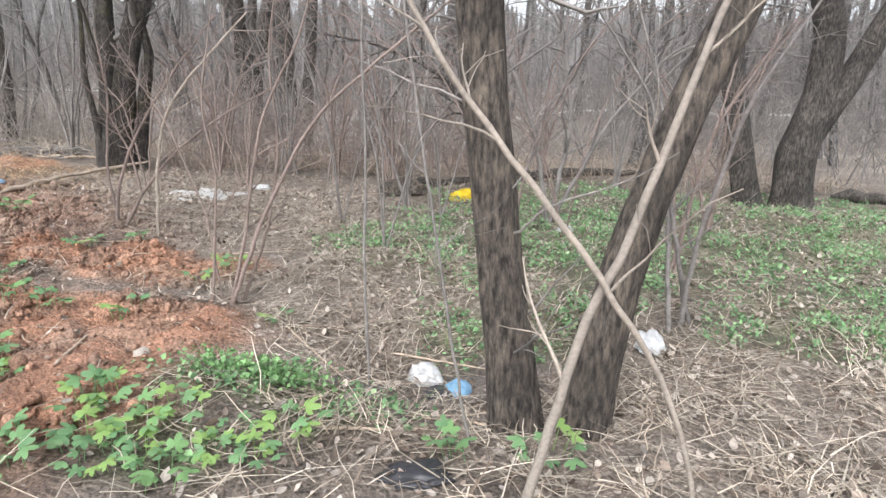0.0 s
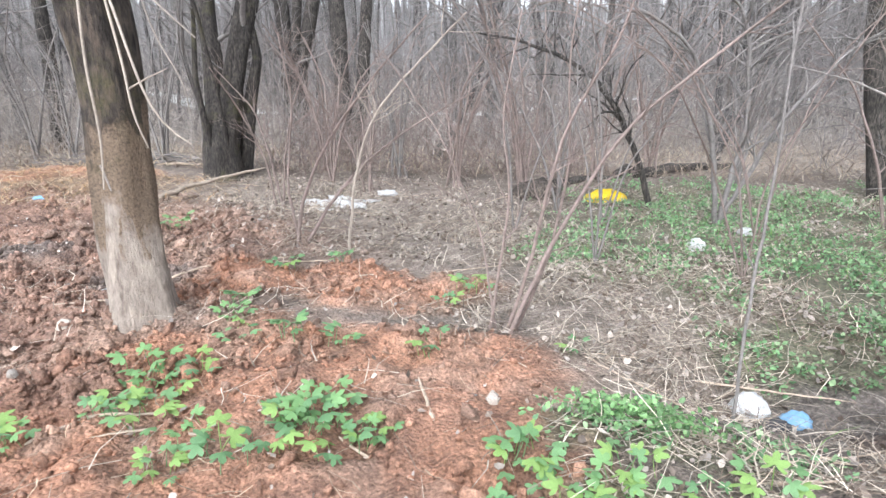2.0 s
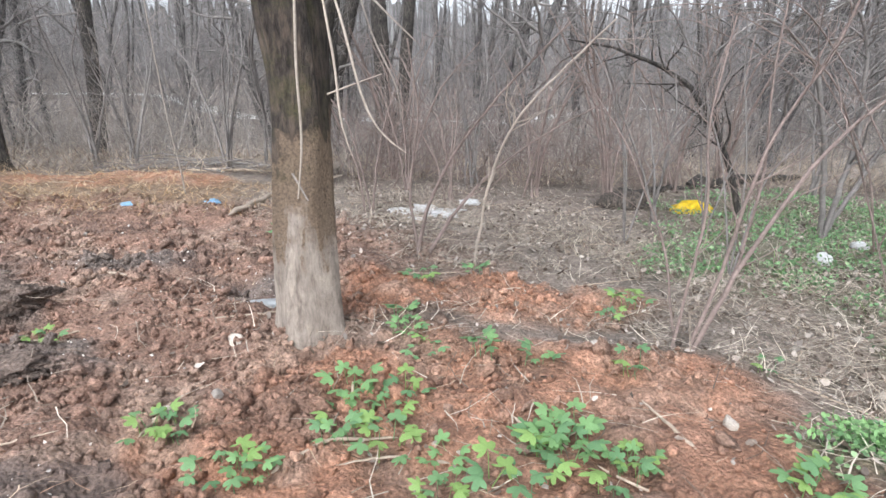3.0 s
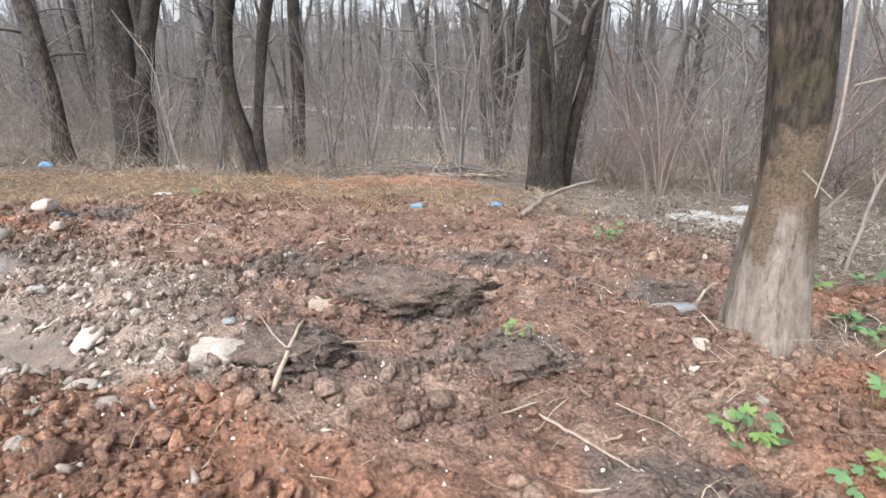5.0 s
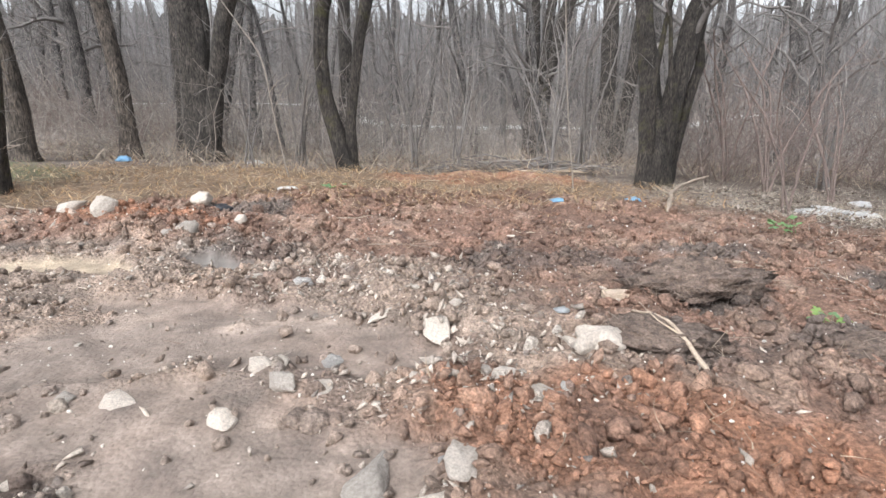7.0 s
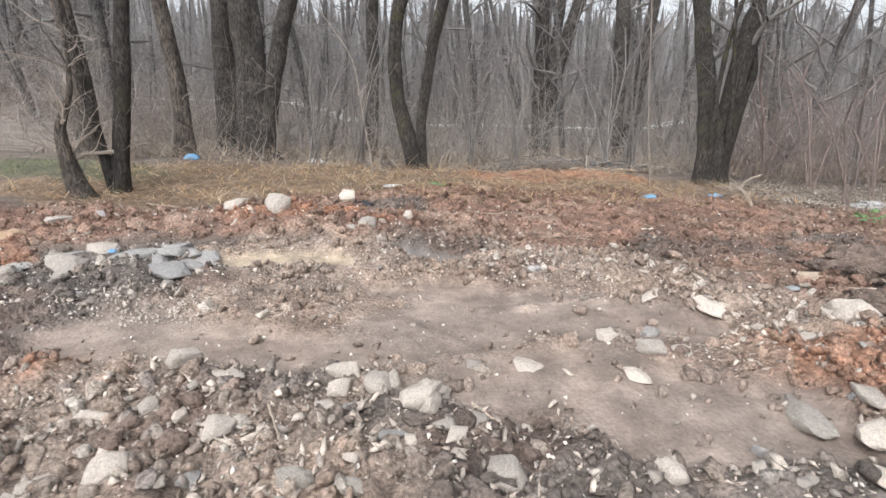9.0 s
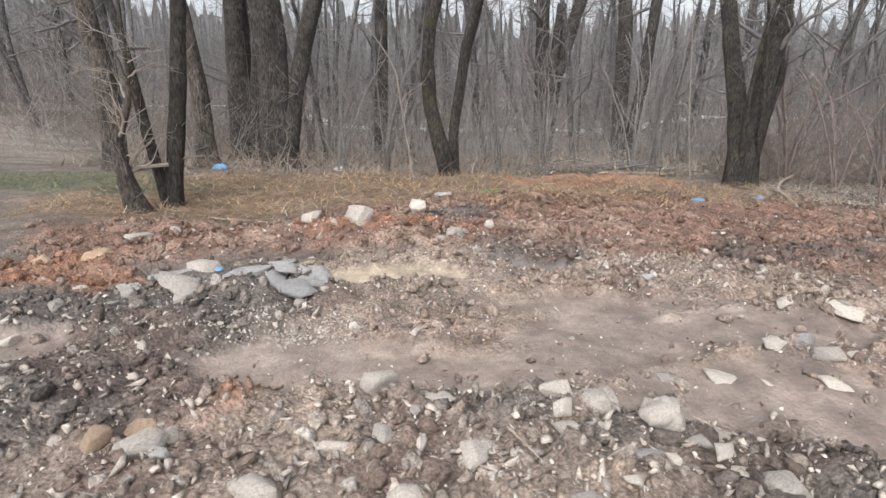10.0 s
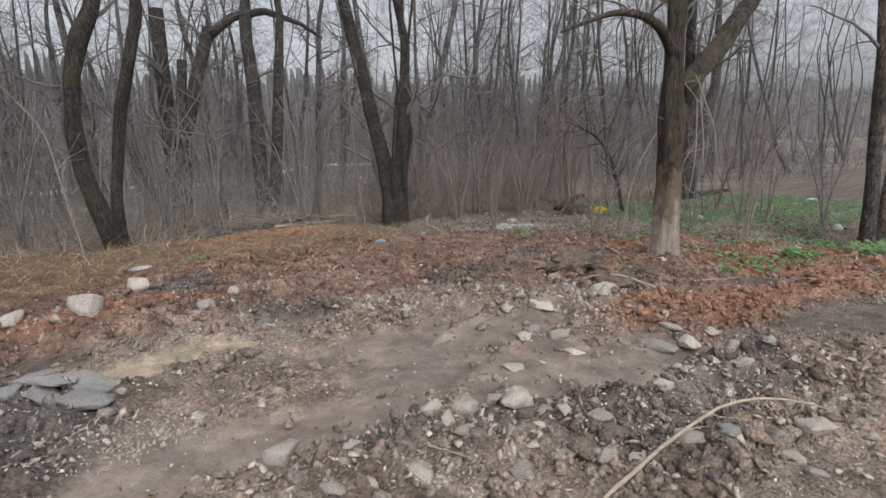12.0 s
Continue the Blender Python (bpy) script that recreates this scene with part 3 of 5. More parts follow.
TREE_B = tree("tree", (-4.83, 8.76), [
    [(-4.83, 8.76, 0.2, 0.25), (-4.84, 8.76, 0.63, 0.235), (-4.86, 8.82, 0.95, 0.19), (-4.91, 8.96, 1.4, 0.135), (-4.97, 9.14, 2.04, 0.125), (-5.05, 9.36, 2.83, 0.12), (-5.13, 9.54, 3.59, 0.112)],
    [(-4.78, 8.76, 0.6, 0.16), (-4.65, 8.86, 1.42, 0.142), (-4.47, 8.98, 2.2, 0.145), (-4.33, 9.08, 2.72, 0.152), (-4.31, 9.09, 2.8, 0.09), (-4.27, 9.12, 3.05, 0.085), (-4.2, 9.16, 3.6, 0.082)],
    [(-4.95, 8.6, 0.7, 0.05), (-5.0, 8.52, 1.6, 0.04), (-4.92, 8.5, 2.4, 0.03)],
    [(-4.72, 8.6, 0.7, 0.04), (-4.75, 8.55, 1.4, 0.035), (-4.85, 8.5, 2.3, 0.025)],
    [(-4.62, 8.98, 0.25, 0.11), (-4.46, 9.0, 1.25, 0.085), (-4.28, 9.0, 1.88, 0.06), (-4.35, 9.0, 2.41, 0.044)]],
    M_BARK_MOSS, "twin-stemmed tree with a thick mossy foot", 4, (7, 6, 4), 1.0, 9.0, rough=0.13, low=0.12, flare=0.12)
TREE_C = tree("tree", (-9.44, 9.42), [
    [(-9.44, 9.42, 0.2, 0.17), (-9.61, 9.42, 0.82, 0.13), (-9.77, 9.42, 1.45, 0.115), (-9.82, 9.42, 2.08, 0.108), (-9.76, 9.42, 2.76, 0.108), (-9.6, 9.42, 3.29, 0.11), (-9.42, 9.42, 3.66, 0.105)],
    [(-9.40, 9.42, 0.37, 0.09), (-9.39, 9.42, 1.03, 0.08), (-9.3, 9.42, 1.7, 0.08), (-9.19, 9.42, 2.4, 0.085), (-9.02, 9.42, 3.0, 0.085), (-8.84, 9.42, 3.67, 0.085)]],
    M_BARK_MOSS, "slender twin-stemmed tree with a curved mossy stem", 5, (5, 5, 4), 0.9, 8.0, rough=0.13, low=0.2, flare=0.2)
tree("tree", (-12.57, 10.71), [
    [(-12.57, 10.71, 0.2, 0.33), (-12.58, 10.71, 1.26, 0.285), (-12.6, 10.71, 2.16, 0.265), (-12.63, 10.71, 3.11, 0.258), (-12.66, 10.71, 3.86, 0.25)],
    [(-12.42, 10.66, 0.4, 0.17), (-12.18, 10.66, 1.69, 0.142), (-11.97, 10.66, 2.58, 0.142), (-11.72, 10.66, 3.36, 0.15), (-11.52, 10.66, 3.87, 0.15)]],
    M_BARK, "large grey twin tree at the clearing edge", 6, (5, 5, 4), 1.3, 10.0, rough=0.11)
tree("tree", (-13.76, 12.5), [[(-13.76, 12.5, 0.2, 0.29), (-13.74, 12.5, 1.67, 0.25), (-13.71, 12.5, 2.7, 0.24), (-13.69, 12.5, 3.35, 0.24)], [(-13.4, 12.3, 0.2, 0.19), (-13.3, 12.3, 1.7, 0.16), (-13.15, 12.3, 3.0, 0.15)]], M_BARK, "thick grey tree with a burr on its trunk", 7, (6, 5, 4), 1.3, 10.0, rough=0.12)
tree("tree", (-13.78, 10.31), [[(-13.78, 10.31, 0.2, 0.21), (-13.77, 10.31, 0.97, 0.15), (-13.8, 10.31, 1.86, 0.135), (-13.95, 10.31, 3.07, 0.13)]], M_BARK_SMOOTH, "brown leaning tree with a mossy foot", 8, (6, 5, 4), 1.2, 9.0)
tree("tree", (-12.74, 6.3), [[(-12.74, 6.3, 0.4, 0.112), (-12.65, 6.3, 1.04, 0.09), (-12.55, 6.3, 1.67, 0.085), (-12.48, 6.3, 2.2, 0.083), (-12.42, 6.3, 2.54, 0.08)], [(-12.78, 6.25, 0.5, 0.07), (-12.89, 6.24, 1.2, 0.055), (-13.01, 6.22, 2.2, 0.045)]],
     M_BARK_MOSS, "small mossy tree hung with dead shoots", 9, (7, 5, 3), 0.9, 6.0, low=0.1, rough=0.13)
tree("tree", (-12.95, 5.9), [[(-12.93, 5.9, 0.3, 0.115), (-13.04, 5.9, 0.84, 0.085), (-13.08, 5.9, 1.2, 0.06), (-12.89, 5.9, 1.58, 0.034), (-12.85, 5.9, 1.9, 0.02)]], M_BARK_SMOOTH, "broken leaning small tree with pale shoots", 18, (10, 5, 3), 0.7, 2.2, low=0.1, twig_mat=M_TWIG_PALE)
tree("tree", (-14.71, 8.95), [[(-14.71, 8.95, 0.4, 0.185), (-14.67, 8.95, 1.2, 0.17), (-14.71, 8.95, 2.1, 0.147), (-14.81, 8.95, 2.9, 0.128)]], M_BARK_SMOOTH, "pale grey smooth-barked tree", 10, (6, 5, 4), 1.2, 8.0)
tree("tree", (-6.1, 18.6), [[(-6.2, 18.6, -0.9, 0.24), (-6.15, 18.6, 1.6, 0.21), (-6.2, 18.6, 3.6, 0.2), (-6.2, 18.6, 5.6, 0.19)], [(-6.0, 18.6, -0.8, 0.22), (-5.75, 18.6, 1.8, 0.19), (-5.25, 18.6, 3.7, 0.19), (-4.75, 18.6, 5.2, 0.18)], [(-6.05, 18.5, -0.8, 0.16), (-5.9, 18.5, 1.9, 0.14), (-5.65, 18.5, 4.2, 0.13)],
     [(-4.85, 18.6, 4.9, 0.14), (-4.0, 18.5, 5.6, 0.13), (-3.0, 18.4, 5.85, 0.11), (-1.8, 18.4, 5.6, 0.07), (-1.0, 18.4, 5.2, 0.03)]],
     M_BARK, "many-stemmed dark tree with an arching limb", 11, (5, 5, 4), 1.6, 5.0)
tree("tree", (-10.95, 15.0), [[(-11.05, 15, -0.3, 0.17), (-10.92, 15, 2.18, 0.156), (-10.9, 15, 3.46, 0.15), (-10.85, 15, 4.69, 0.14)]], M_BARK, "straight grey tree standing in brush", 19, (6, 5, 4), 1.3, 10.0)
tree("tree", (0.48, 2.586), [[(0.49, 2.586, -0.24, 0.14), (0.44, 2.586, 0.28, 0.118), (0.37, 2.586, 0.74, 0.106), (0.32, 2.586, 1.14, 0.101), (0.28, 2.586, 1.45, 0.099), (0.25, 2.586, 1.77, 0.099), (0.22, 2.586, 2.2, 0.098), (0.2, 2.6, 3.0, 0.09)]], M_BARK_SMOOTH, "grey-barked young tree at a littered hollow", 12, (6, 5, 4), 0.9, 6.0, flare=0.15, low=0.3, rough=0.09)
tree("tree", (0.79, 2.5), [[(0.79, 2.5, -0.2, 0.115), (0.83, 2.5, 0.33, 0.1), (0.9, 2.5, 0.78, 0.09), (1.0, 2.5, 1.14, 0.085), (1.1, 2.5, 1.48, 0.083), (1.25, 2.5, 1.85, 0.083), (1.6, 2.54, 2.7, 0.07)]], M_BARK_SMOOTH, "leaning young tree with a split foot", 13, (6, 5, 4), 0.9, 6.0, flare=0.2, low=0.3, rough=0.1)
tree("tree", (4.4, 8.22), [[(4.45, 8.22, -0.1, 0.18), (4.19, 8.22, 0.8, 0.165), (3.94, 8.22, 1.83, 0.158), (3.79, 8.22, 3, 0.14)]], M_BARK, "dark tree among green ground cover", 14, (6, 5, 4), 1.2, 9.0)
tree("tree", (5.05, 8.22), [[(5.05, 8.22, -0.1, 0.25), (5, 8.22, 0.65, 0.24), (5.17, 8.22, 1.47, 0.21), (5.17, 8.22, 2.24, 0.19), (4.9, 8.22, 3.2, 0.16)], [(5.05, 8.22, 0.7, 0.19), (5.49, 8.22, 1.55, 0.17), (5.89, 8.22, 2.41, 0.15), (6.31, 8.22, 3.2, 0.13)]],
     M_BARK, "forked dark tree among green ground cover", 15, (6, 5, 4), 1.2, 9.0)
tree("tree", (-4.2, 16.6), [[(-4.25, 16.6, -0.7, 0.25), (-4.25, 16.6, 1.35, 0.2), (-4.3, 16.6, 3.6, 0.2)], [(-4.0, 16.6, -0.6, 0.2), (-3.7, 16.6, 1.5, 0.16), (-3.5, 16.6, 3.6, 0.15)]], M_BARK, "dark twin tree deep in the brush", 16, (5, 5, 4), 1.3, 10.0)

# background wood: some trees built once, then repeated
far_kinds = []
for q in range(7):
    rg = np.random.default_rng(100 + q)
    r0 = (0.07, 0.10, 0.13, 0.06, 0.19, 0.055, 0.09)[q]
    lean = rg.normal(0, 0.15, 2)
    stems = [[(0, 0, 0, r0), (lean[0] * 2 + rg.normal(0, 0.12), lean[1] * 2, 1.8, r0 * 0.86), (lean[0] * 3 + rg.normal(0, 0.15), lean[1] * 3, 3.2, r0 * 0.8), (lean[0] * 4 + rg.normal(0, 0.15), lean[1] * 4, 4.5, r0 * 0.72), (lean[0] * 6, lean[1] * 6, 8, r0 * 0.5)]]
    if q % 2:
        stems.append([(0.02, 0, 0.1, r0 * 0.7), (0.35 + lean[0], 0.1, 2, r0 * 0.6), (0.8, 0.2, 5, r0 * 0.45)])
    thing = tagged(new("forest_tree"), "bare grey forest tree among thin brush", "tree", "trees of the wood")
    lines = []
    for i, c in enumerate(stems):
        c = np.array(c)
        d = np.array([rg.normal(0, 0.1), rg.normal(0, 0.1), 1])
        while c[-1, 2] < 12.5:
            c = np.vstack([c, [*(c[-1, :3] + d * 1.3 + [rg.normal(0, 0.12), rg.normal(0, 0.12), 0]), c[-1, 3] * 0.8]])
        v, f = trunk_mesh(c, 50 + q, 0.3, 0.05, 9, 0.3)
        part("trunk" if i == 0 else "limb", ready_mesh("trunk", v, f, shade=True), M_BARK_HAZED, thing)
        lines.append(spline(c, 24))
    P, R = np.stack([k[:, :3] for k in lines]), np.stack([k[:, 3] for k in lines])
    P1, R1 = offshoots(P, R, 26 // len(lines), 2.6, 0.75, 0.12, 7, rg, 0.08, 0.05, 0.4)
    P2, R2 = offshoots(P1, R1, 6, 1.3, 0.7, 0.05, 5, rg, 0.15, 0.05, 0.5)
    P3, R3 = offshoots(P2, R2, 2, 0.8, 0.6, 0.1, 3, rg, 0.1, 0, 0.7)
    v, f = joined([tubes(P1, R1, 4), tubes(P2, np.maximum(R2, 0.005), 3), tubes(P3, np.maximum(R3, 0.004), 3)])
    tagged(part("crown", ready_mesh("crown", v, f), M_TWIG, thing), kind="stuff")
    far_kinds.append(thing)
rg = np.random.default_rng(5)
spots = []
while len(spots) < 30:
    x, y = rg.uniform(6, 30), rg.uniform(10.5, 32)
    if all((x - u) ** 2 + (y - v) ** 2 > 2.0 for u, v in spots):
        spots.append((x, y))
while len(spots) < 250:
    y = 12.5 + 46 * rg.random() ** 1.3
    x = -5 + rg.uniform(-1, 1) * (14 + y * 0.95)
    if x > 5.5 and rg.random() < 0.4:
        y = rg.uniform(10.5, 24)
    if abs(y - 38.5) < 2.2 or any((x - u) ** 2 + (y - v) ** 2 < 1.0 for u, v in spots):
        continue
    if y < 17 and -16 < x < 1 and rg.random() < 0.7:
        continue
    spots.append((x, y))
for i, (x, y) in enumerate(spots):
    m = pose(x, y, gz(x, y) - 0.05, rg.normal(0, 3.5), rg.normal(0, 3.5), rg.uniform(0, 360)) @ Matrix.Scale(rg.uniform(0.75, 1.2), 4)
    if i < 7:
        far_kinds[i].matrix_basis = m
    else:
        copy_thing(far_kinds[i % 7], m).matrix_basis = m

# undergrowth of thin grey stems, too many to count
rg = np.random.default_rng(8)


def brush(name, xs, ys, high, mat, label, thick, lean, twigs, crook=0.2):
    n, k = len(xs), 6
    L = high * rg.uniform(0.3, 1.25, n)
    D = np.stack([rg.normal(0, lean, n), rg.normal(0, lean, n), np.ones(n)], 1)
    p = [np.stack([xs, ys, ground_z(xs, ys) - 0.03], 1)]
    for q in range(k - 1):
        D = D + rg.normal(0, crook, D.shape)
        D /= np.linalg.norm(D, axis=1, keepdims=True)
        p.append(p[-1] + D * (L / (k - 1))[:, None])
    P = np.stack(p, 1)
    R = (thick * rg.uniform(0.5, 1.5, n))[:, None] * np.linspace(1, 0.3, k)
    pieces = [tubes(P, R, 3)]
    if twigs:
        P1, R1 = offshoots(P, R, twigs, high * 0.4, 0.75, 0.15, 4, rg, 0.15, 0, 0.7)
        pieces.append(tubes(P1, np.maximum(R1, thick * 0.3), 3))
    v, f = joined(pieces)
    return tagged(part(name, ready_mesh(name, v, f), mat), label, "brush", kind="stuff")


def clumped(x, y, size, seed):
    """Keeps most spots in some clumps and few between them."""
    return rg.random(len(x)) < 0.18 + 0.95 * smooth(0.42, 0.66, lattice(x, y, size, seed))


y = 10.2 + 20 * rg.random(5200) ** 1.2
x = -6 + rg.uniform(-1, 1, 5200) * (10 + y * 0.85)
keep = ~((x > 0.5) & (y < 12)) & clumped(x, y, 1.6, 51)
brush("undergrowth", x[keep], y[keep], 2.0, M_BRUSH, "dense thicket of thin bare grey stems", 0.0085, 0.25, 4, 0.24)
y = 14 + 20 * rg.random(1500)
x = -5 + rg.uniform(-1, 1, 1500) * (12 + y * 0.85)
keep = clumped(x, y, 2.5, 52)
brush("undergrowth", x[keep], y[keep], 4.6, M_BRUSH_DARK, "tall dark bare saplings crowding the wood", 0.016, 0.2, 7, 0.2)
y = 30 + 26 * rg.random(3600)
x = -5 + rg.uniform(-1, 1, 3600) * (14 + y * 0.9)
keep = np.abs(y - 38.5) > 2.5
brush("undergrowth", x[keep], y[keep], 5.5, M_BRUSH_DARK, "distant bare brush between the trees", 0.02, 0.22, 4, 0.2)
y = 9.9 + 7 * rg.random(620) ** 1.5
x = rg.uniform(-17, 5, 620)
keep = clumped(x, y, 1.1, 53)
brush("pale_shoots", x[keep], y[keep], 2.4, M_TWIG_PALE, "pale bent shoots standing in the brush", 0.0085, 0.45, 5, 0.28)
y = 9.8 + 18 * rg.random(2200) ** 1.2
x = rg.uniform(4.5, 34, 2200)
keep = clumped(x, y, 1.6, 54)
brush("undergrowth", x[keep], y[keep], 2.7, M_BRUSH_DARK, "bare brush beyond the green patch", 0.010, 0.3, 5, 0.24)
y = rg.normal(10.0, 0.9, 260)
x = rg.uniform(-4.2, 1.2, 260)
keep = y > 8.6
brush("thicket", x[keep], y[keep], 1.7, M_TWIG_RED, "reddish thicket of bare shrub shoots", 0.006, 0.4, 6, 0.24)

# wooded slope that closes the distance, ragged along its top
K = 1600
hx = np.linspace(-190, 190, K)
top = 7.6 + 3.0 * lattice(hx, hx * 0, 9, 3) + 1.5 * lattice(hx, hx * 0, 1.7, 4) + rg.uniform(-1.6, 1.6, K)
hv = np.concatenate([np.stack([hx, 66 - np.abs(hx) * 0.15, np.full(K, -2.0)], 1), np.stack([hx, 66 - np.abs(hx) * 0.15, top], 1)])
hq = np.stack([np.arange(K - 1), np.arange(K - 1) + 1, np.arange(K - 1) + K + 1, np.arange(K - 1) + K], 1)
tagged(part("backdrop", ready_mesh("backdrop", hv, hq), M_HILL), "grey-brown wooded slope in the distance", "backdrop", kind="structure")

y = rg.normal(13.0, 1.2, 500)
x = rg.uniform(-24, -14.5, 500)
brush("thicket", x, y, 1.3, M_TWIG_RED, "low rust-brown brush on the far bank", 0.007, 0.7, 6)

# ---- loose ground cover ----


def ball(sub):
    bm = bmesh.new()
    bmesh.ops.create_icosphere(bm, subdivisions=sub, radius=1.0)
    v = np.array([k.co[:] for k in bm.verts])
    f = np.array([[k.index for k in q.verts] for q in bm.faces])
    bm.free()
    return v, f


def lump_form(n, seed, shape=(1.15, 0.9, 0.8)):
    """An angular lump: the hull of some random points on a ball."""
    r = np.random.default_rng(seed)
    bm = bmesh.new()
    for p in r.normal(size=(n, 3)):
        p = p / np.linalg.norm(p) * r.uniform(0.75, 1.1) * np.array(shape)
        bm.verts.new(p)
    hull = bmesh.ops.convex_hull(bm, input=bm.verts)
    bmesh.ops.delete(bm, geom=[g for g in hull["geom_interior"] if isinstance(g, bmesh.types.BMVert)], context="VERTS")
    bmesh.ops.triangulate(bm, faces=bm.faces)
    bm.verts.index_update()
    v = np.array([k.co[:] for k in bm.verts])
    f = np.array([[k.index for k in q.verts] for q in bm.faces])
    bm.free()
    return v, f


def turns(n, rg, flat=0.0):
    """n random rotation matrices; flat: only about the vertical, tipped a little."""
    q = rg.normal(size=(n, 4))
    if flat:
        a = rg.uniform(0, np.pi, n)
        q = np.stack([np.cos(a), rg.normal(0, flat, n), rg.normal(0, flat, n), np.sin(a)], 1)
    q /= np.linalg.norm(q, axis=1, keepdims=True)
    a, b, c, d = q.T
    return np.stack([1 - 2 * (c * c + d * d), 2 * (b * c - a * d), 2 * (b * d + a * c), 2 * (b * c + a * d), 1 - 2 * (b * b + d * d), 2 * (c * d - a * b),
                     2 * (b * d - a * c), 2 * (c * d + a * b), 1 - 2 * (b * b + c * c)], 1).reshape(n, 3, 3)


def strewn(name, form, pts, size, tone, mat, label, category, rg, jag=0.25, squash=(0.5, 0.9), flat=0.0, shade=False):
    """Many copies of a form joined into one mesh of loose stuff."""
    v, f = form
    n, k = len(pts), len(v)
    s = np.stack([rg.uniform(0.75, 1.25, n), rg.uniform(0.75, 1.25, n), rg.uniform(*squash, n)], 1) * size[:, None]
    V = (v[None] * (1 + rg.uniform(-jag, jag, (n, k, 1)))) * s[:, None]
    V = np.einsum("nij,nkj->nki", turns(n, rg, flat), V) + pts[:, None]
    F = (f[None] + (np.arange(n) * k)[:, None, None]).reshape(-1, f.shape[1])
    C = None if tone is None else np.repeat(tone, k, 0)
    me = ready_mesh(name, V.reshape(-1, 3), F, C, None if tone is None else np.zeros(n * k), shade)
    return tagged(part(name, me, mat), label, category, kind="stuff")


def sown(n, x0, x1, y0, y1, weight, rg, power=1.0):
    """Up to n spots in a rectangle, kept where the weight (0 to 1) is high."""
    x, y = rg.uniform(x0, x1, n), y0 + (y1 - y0) * rg.random(n) ** power
    keep = rg.random(n) < weight(x, y, zones(x, y))
    return x[keep], y[keep]


rg = np.random.default_rng(21)
bare = lambda x, y, z: np.clip(z["brown"] + z["red"] * 0.75 + z["dark"] * 0.32 + z["tan"] * 0.3, 0, 1) * (1 - z["mud"] * 0.9) * (1 - z["sand"] * 0.95) * (1 - z["puddle"]) * (1 - 0.8 * z["straw"] * (z["brown"] < 0.3)) * (0.25 + 0.75 * smooth(0.35, 0.65, lattice(x, y, 0.45, 71)))
x, y = sown(70000, -13.2, -1.2, 0.6, 8.0, bare, rg, 1.5)
size = np.clip(rg.lognormal(-4.35, 0.5, len(x)), 0.005, 0.04)
tone = tones(x, y) * rg.uniform(0.75, 1.6, (len(x), 1))
for q in range(3):
    k = np.arange(len(x)) % 3 == q
    strewn("soil_crumbs", lump_form(9, 600 + q), np.stack([x[k], y[k], ground_z(x[k], y[k]) + size[k] * 0.3], 1), size[k], tone[k], M_CLOD, "crumbled clods of dug clay soil", "soil", rg, 0.1, (0.7, 1.0))
x, y = sown(13000, -13.5, -1.5, 0.6, 8.2, bare, rg, 1.25)
size = np.clip(rg.lognormal(-3.5, 0.4, len(x)), 0.018, 0.068)
tone = tones(x, y) * rg.uniform(0.75, 1.5, (len(x), 1))
dry = 0.5 * smooth(0.45, 0.7, lattice(x, y, 0.7, 88))[:, None] * rg.uniform(0.3, 1.0, (len(x), 1))
tone = tone * (1 - dry) + np.array([0.33, 0.255, 0.205]) * dry
for q in range(4):
    k = np.arange(len(x)) % 4 == q
    strewn("soil_clods", lump_form(16, 610 + q), np.stack([x[k], y[k], ground_z(x[k], y[k]) + size[k] * 0.35], 1), size[k], tone[k], M_CLOD, "angular lumps of dug red-brown clay", "soil", rg, 0.08, (0.65, 1.0))


def stony(x, y, z):
    heap = mound(x, y, -9.96, 1.83, 1.1, 0.28, 0.9) + mound(x, y, -9.06, 1.79, 0.5, 0.4, 1.0) + mound(x, y, -8.49, 4.18, 0.7, 0.4, 0.6) + mound(x, y, -10.61, 2.84, 0.35, 0.16, 1.3) + mound(x, y, -7.1, 2.7, 0.7, 0.6, 0.6)
    heap = heap + mound(x, y, -7.86, 1.04, 1.4, 0.7, 0.75) + mound(x, y, -9.75, 1.3, 1.8, 0.35, 0.7) + mound(x, y, -11.56, 2.61, 1.1, 1.0, 0.45) + mound(x, y, -7.9, 3.65, 0.8, 0.6, 0.35) + mound(x, y, -10.17, 5.21, 1.2, 0.4, 0.3)
    return np.clip(heap + 0.10 * z["tan"] + 0.05 * z["brown"], 0, 1) * (1 - 0.9 * z["mud"]) * (1 - z["sand"]) * (1 - z["puddle"])


x, y = sown(24000, -13, -5.5, 0.3, 6.0, stony, rg)
size = np.clip(rg.lognormal(-4.5, 0.6, len(x)), 0.004, 0.042)
strewn("gravel", lump_form(9, 620, (1.3, 0.9, 0.65)), np.stack([x, y, ground_z(x, y) + size * 0.4], 1), size, None, M_GRAVEL, "pale chips of limestone gravel", "gravel", rg, 0.15, (0.6, 1.0))

x, y = sown(13000, -13, -4.0, 0.4, 7.0, lambda x, y, z: np.clip(z["tan"] * 0.5 + z["dark"] * 0.5 + z["brown"] * 0.16, 0, 1) * (1 - z["sand"]) * (1 - 0.8 * z["mud"]), rg)
size = np.clip(rg.lognormal(-5.2, 0.5, len(x)), 0.0025, 0.014)
strewn("stone_chips", lump_form(9, 622, (1.0, 0.95, 0.8)), np.stack([x, y, ground_z(x, y) + size * 0.3], 1), size, None, M_CHIP, "tiny whitish stone chips scattered over soil", "gravel", rg, 0.15, (0.6, 1.0))
n = 420
x, y = rg.normal(-10.64, 0.24, n), rg.normal(2.79, 0.10, n)
size = rg.uniform(0.005, 0.016, n)
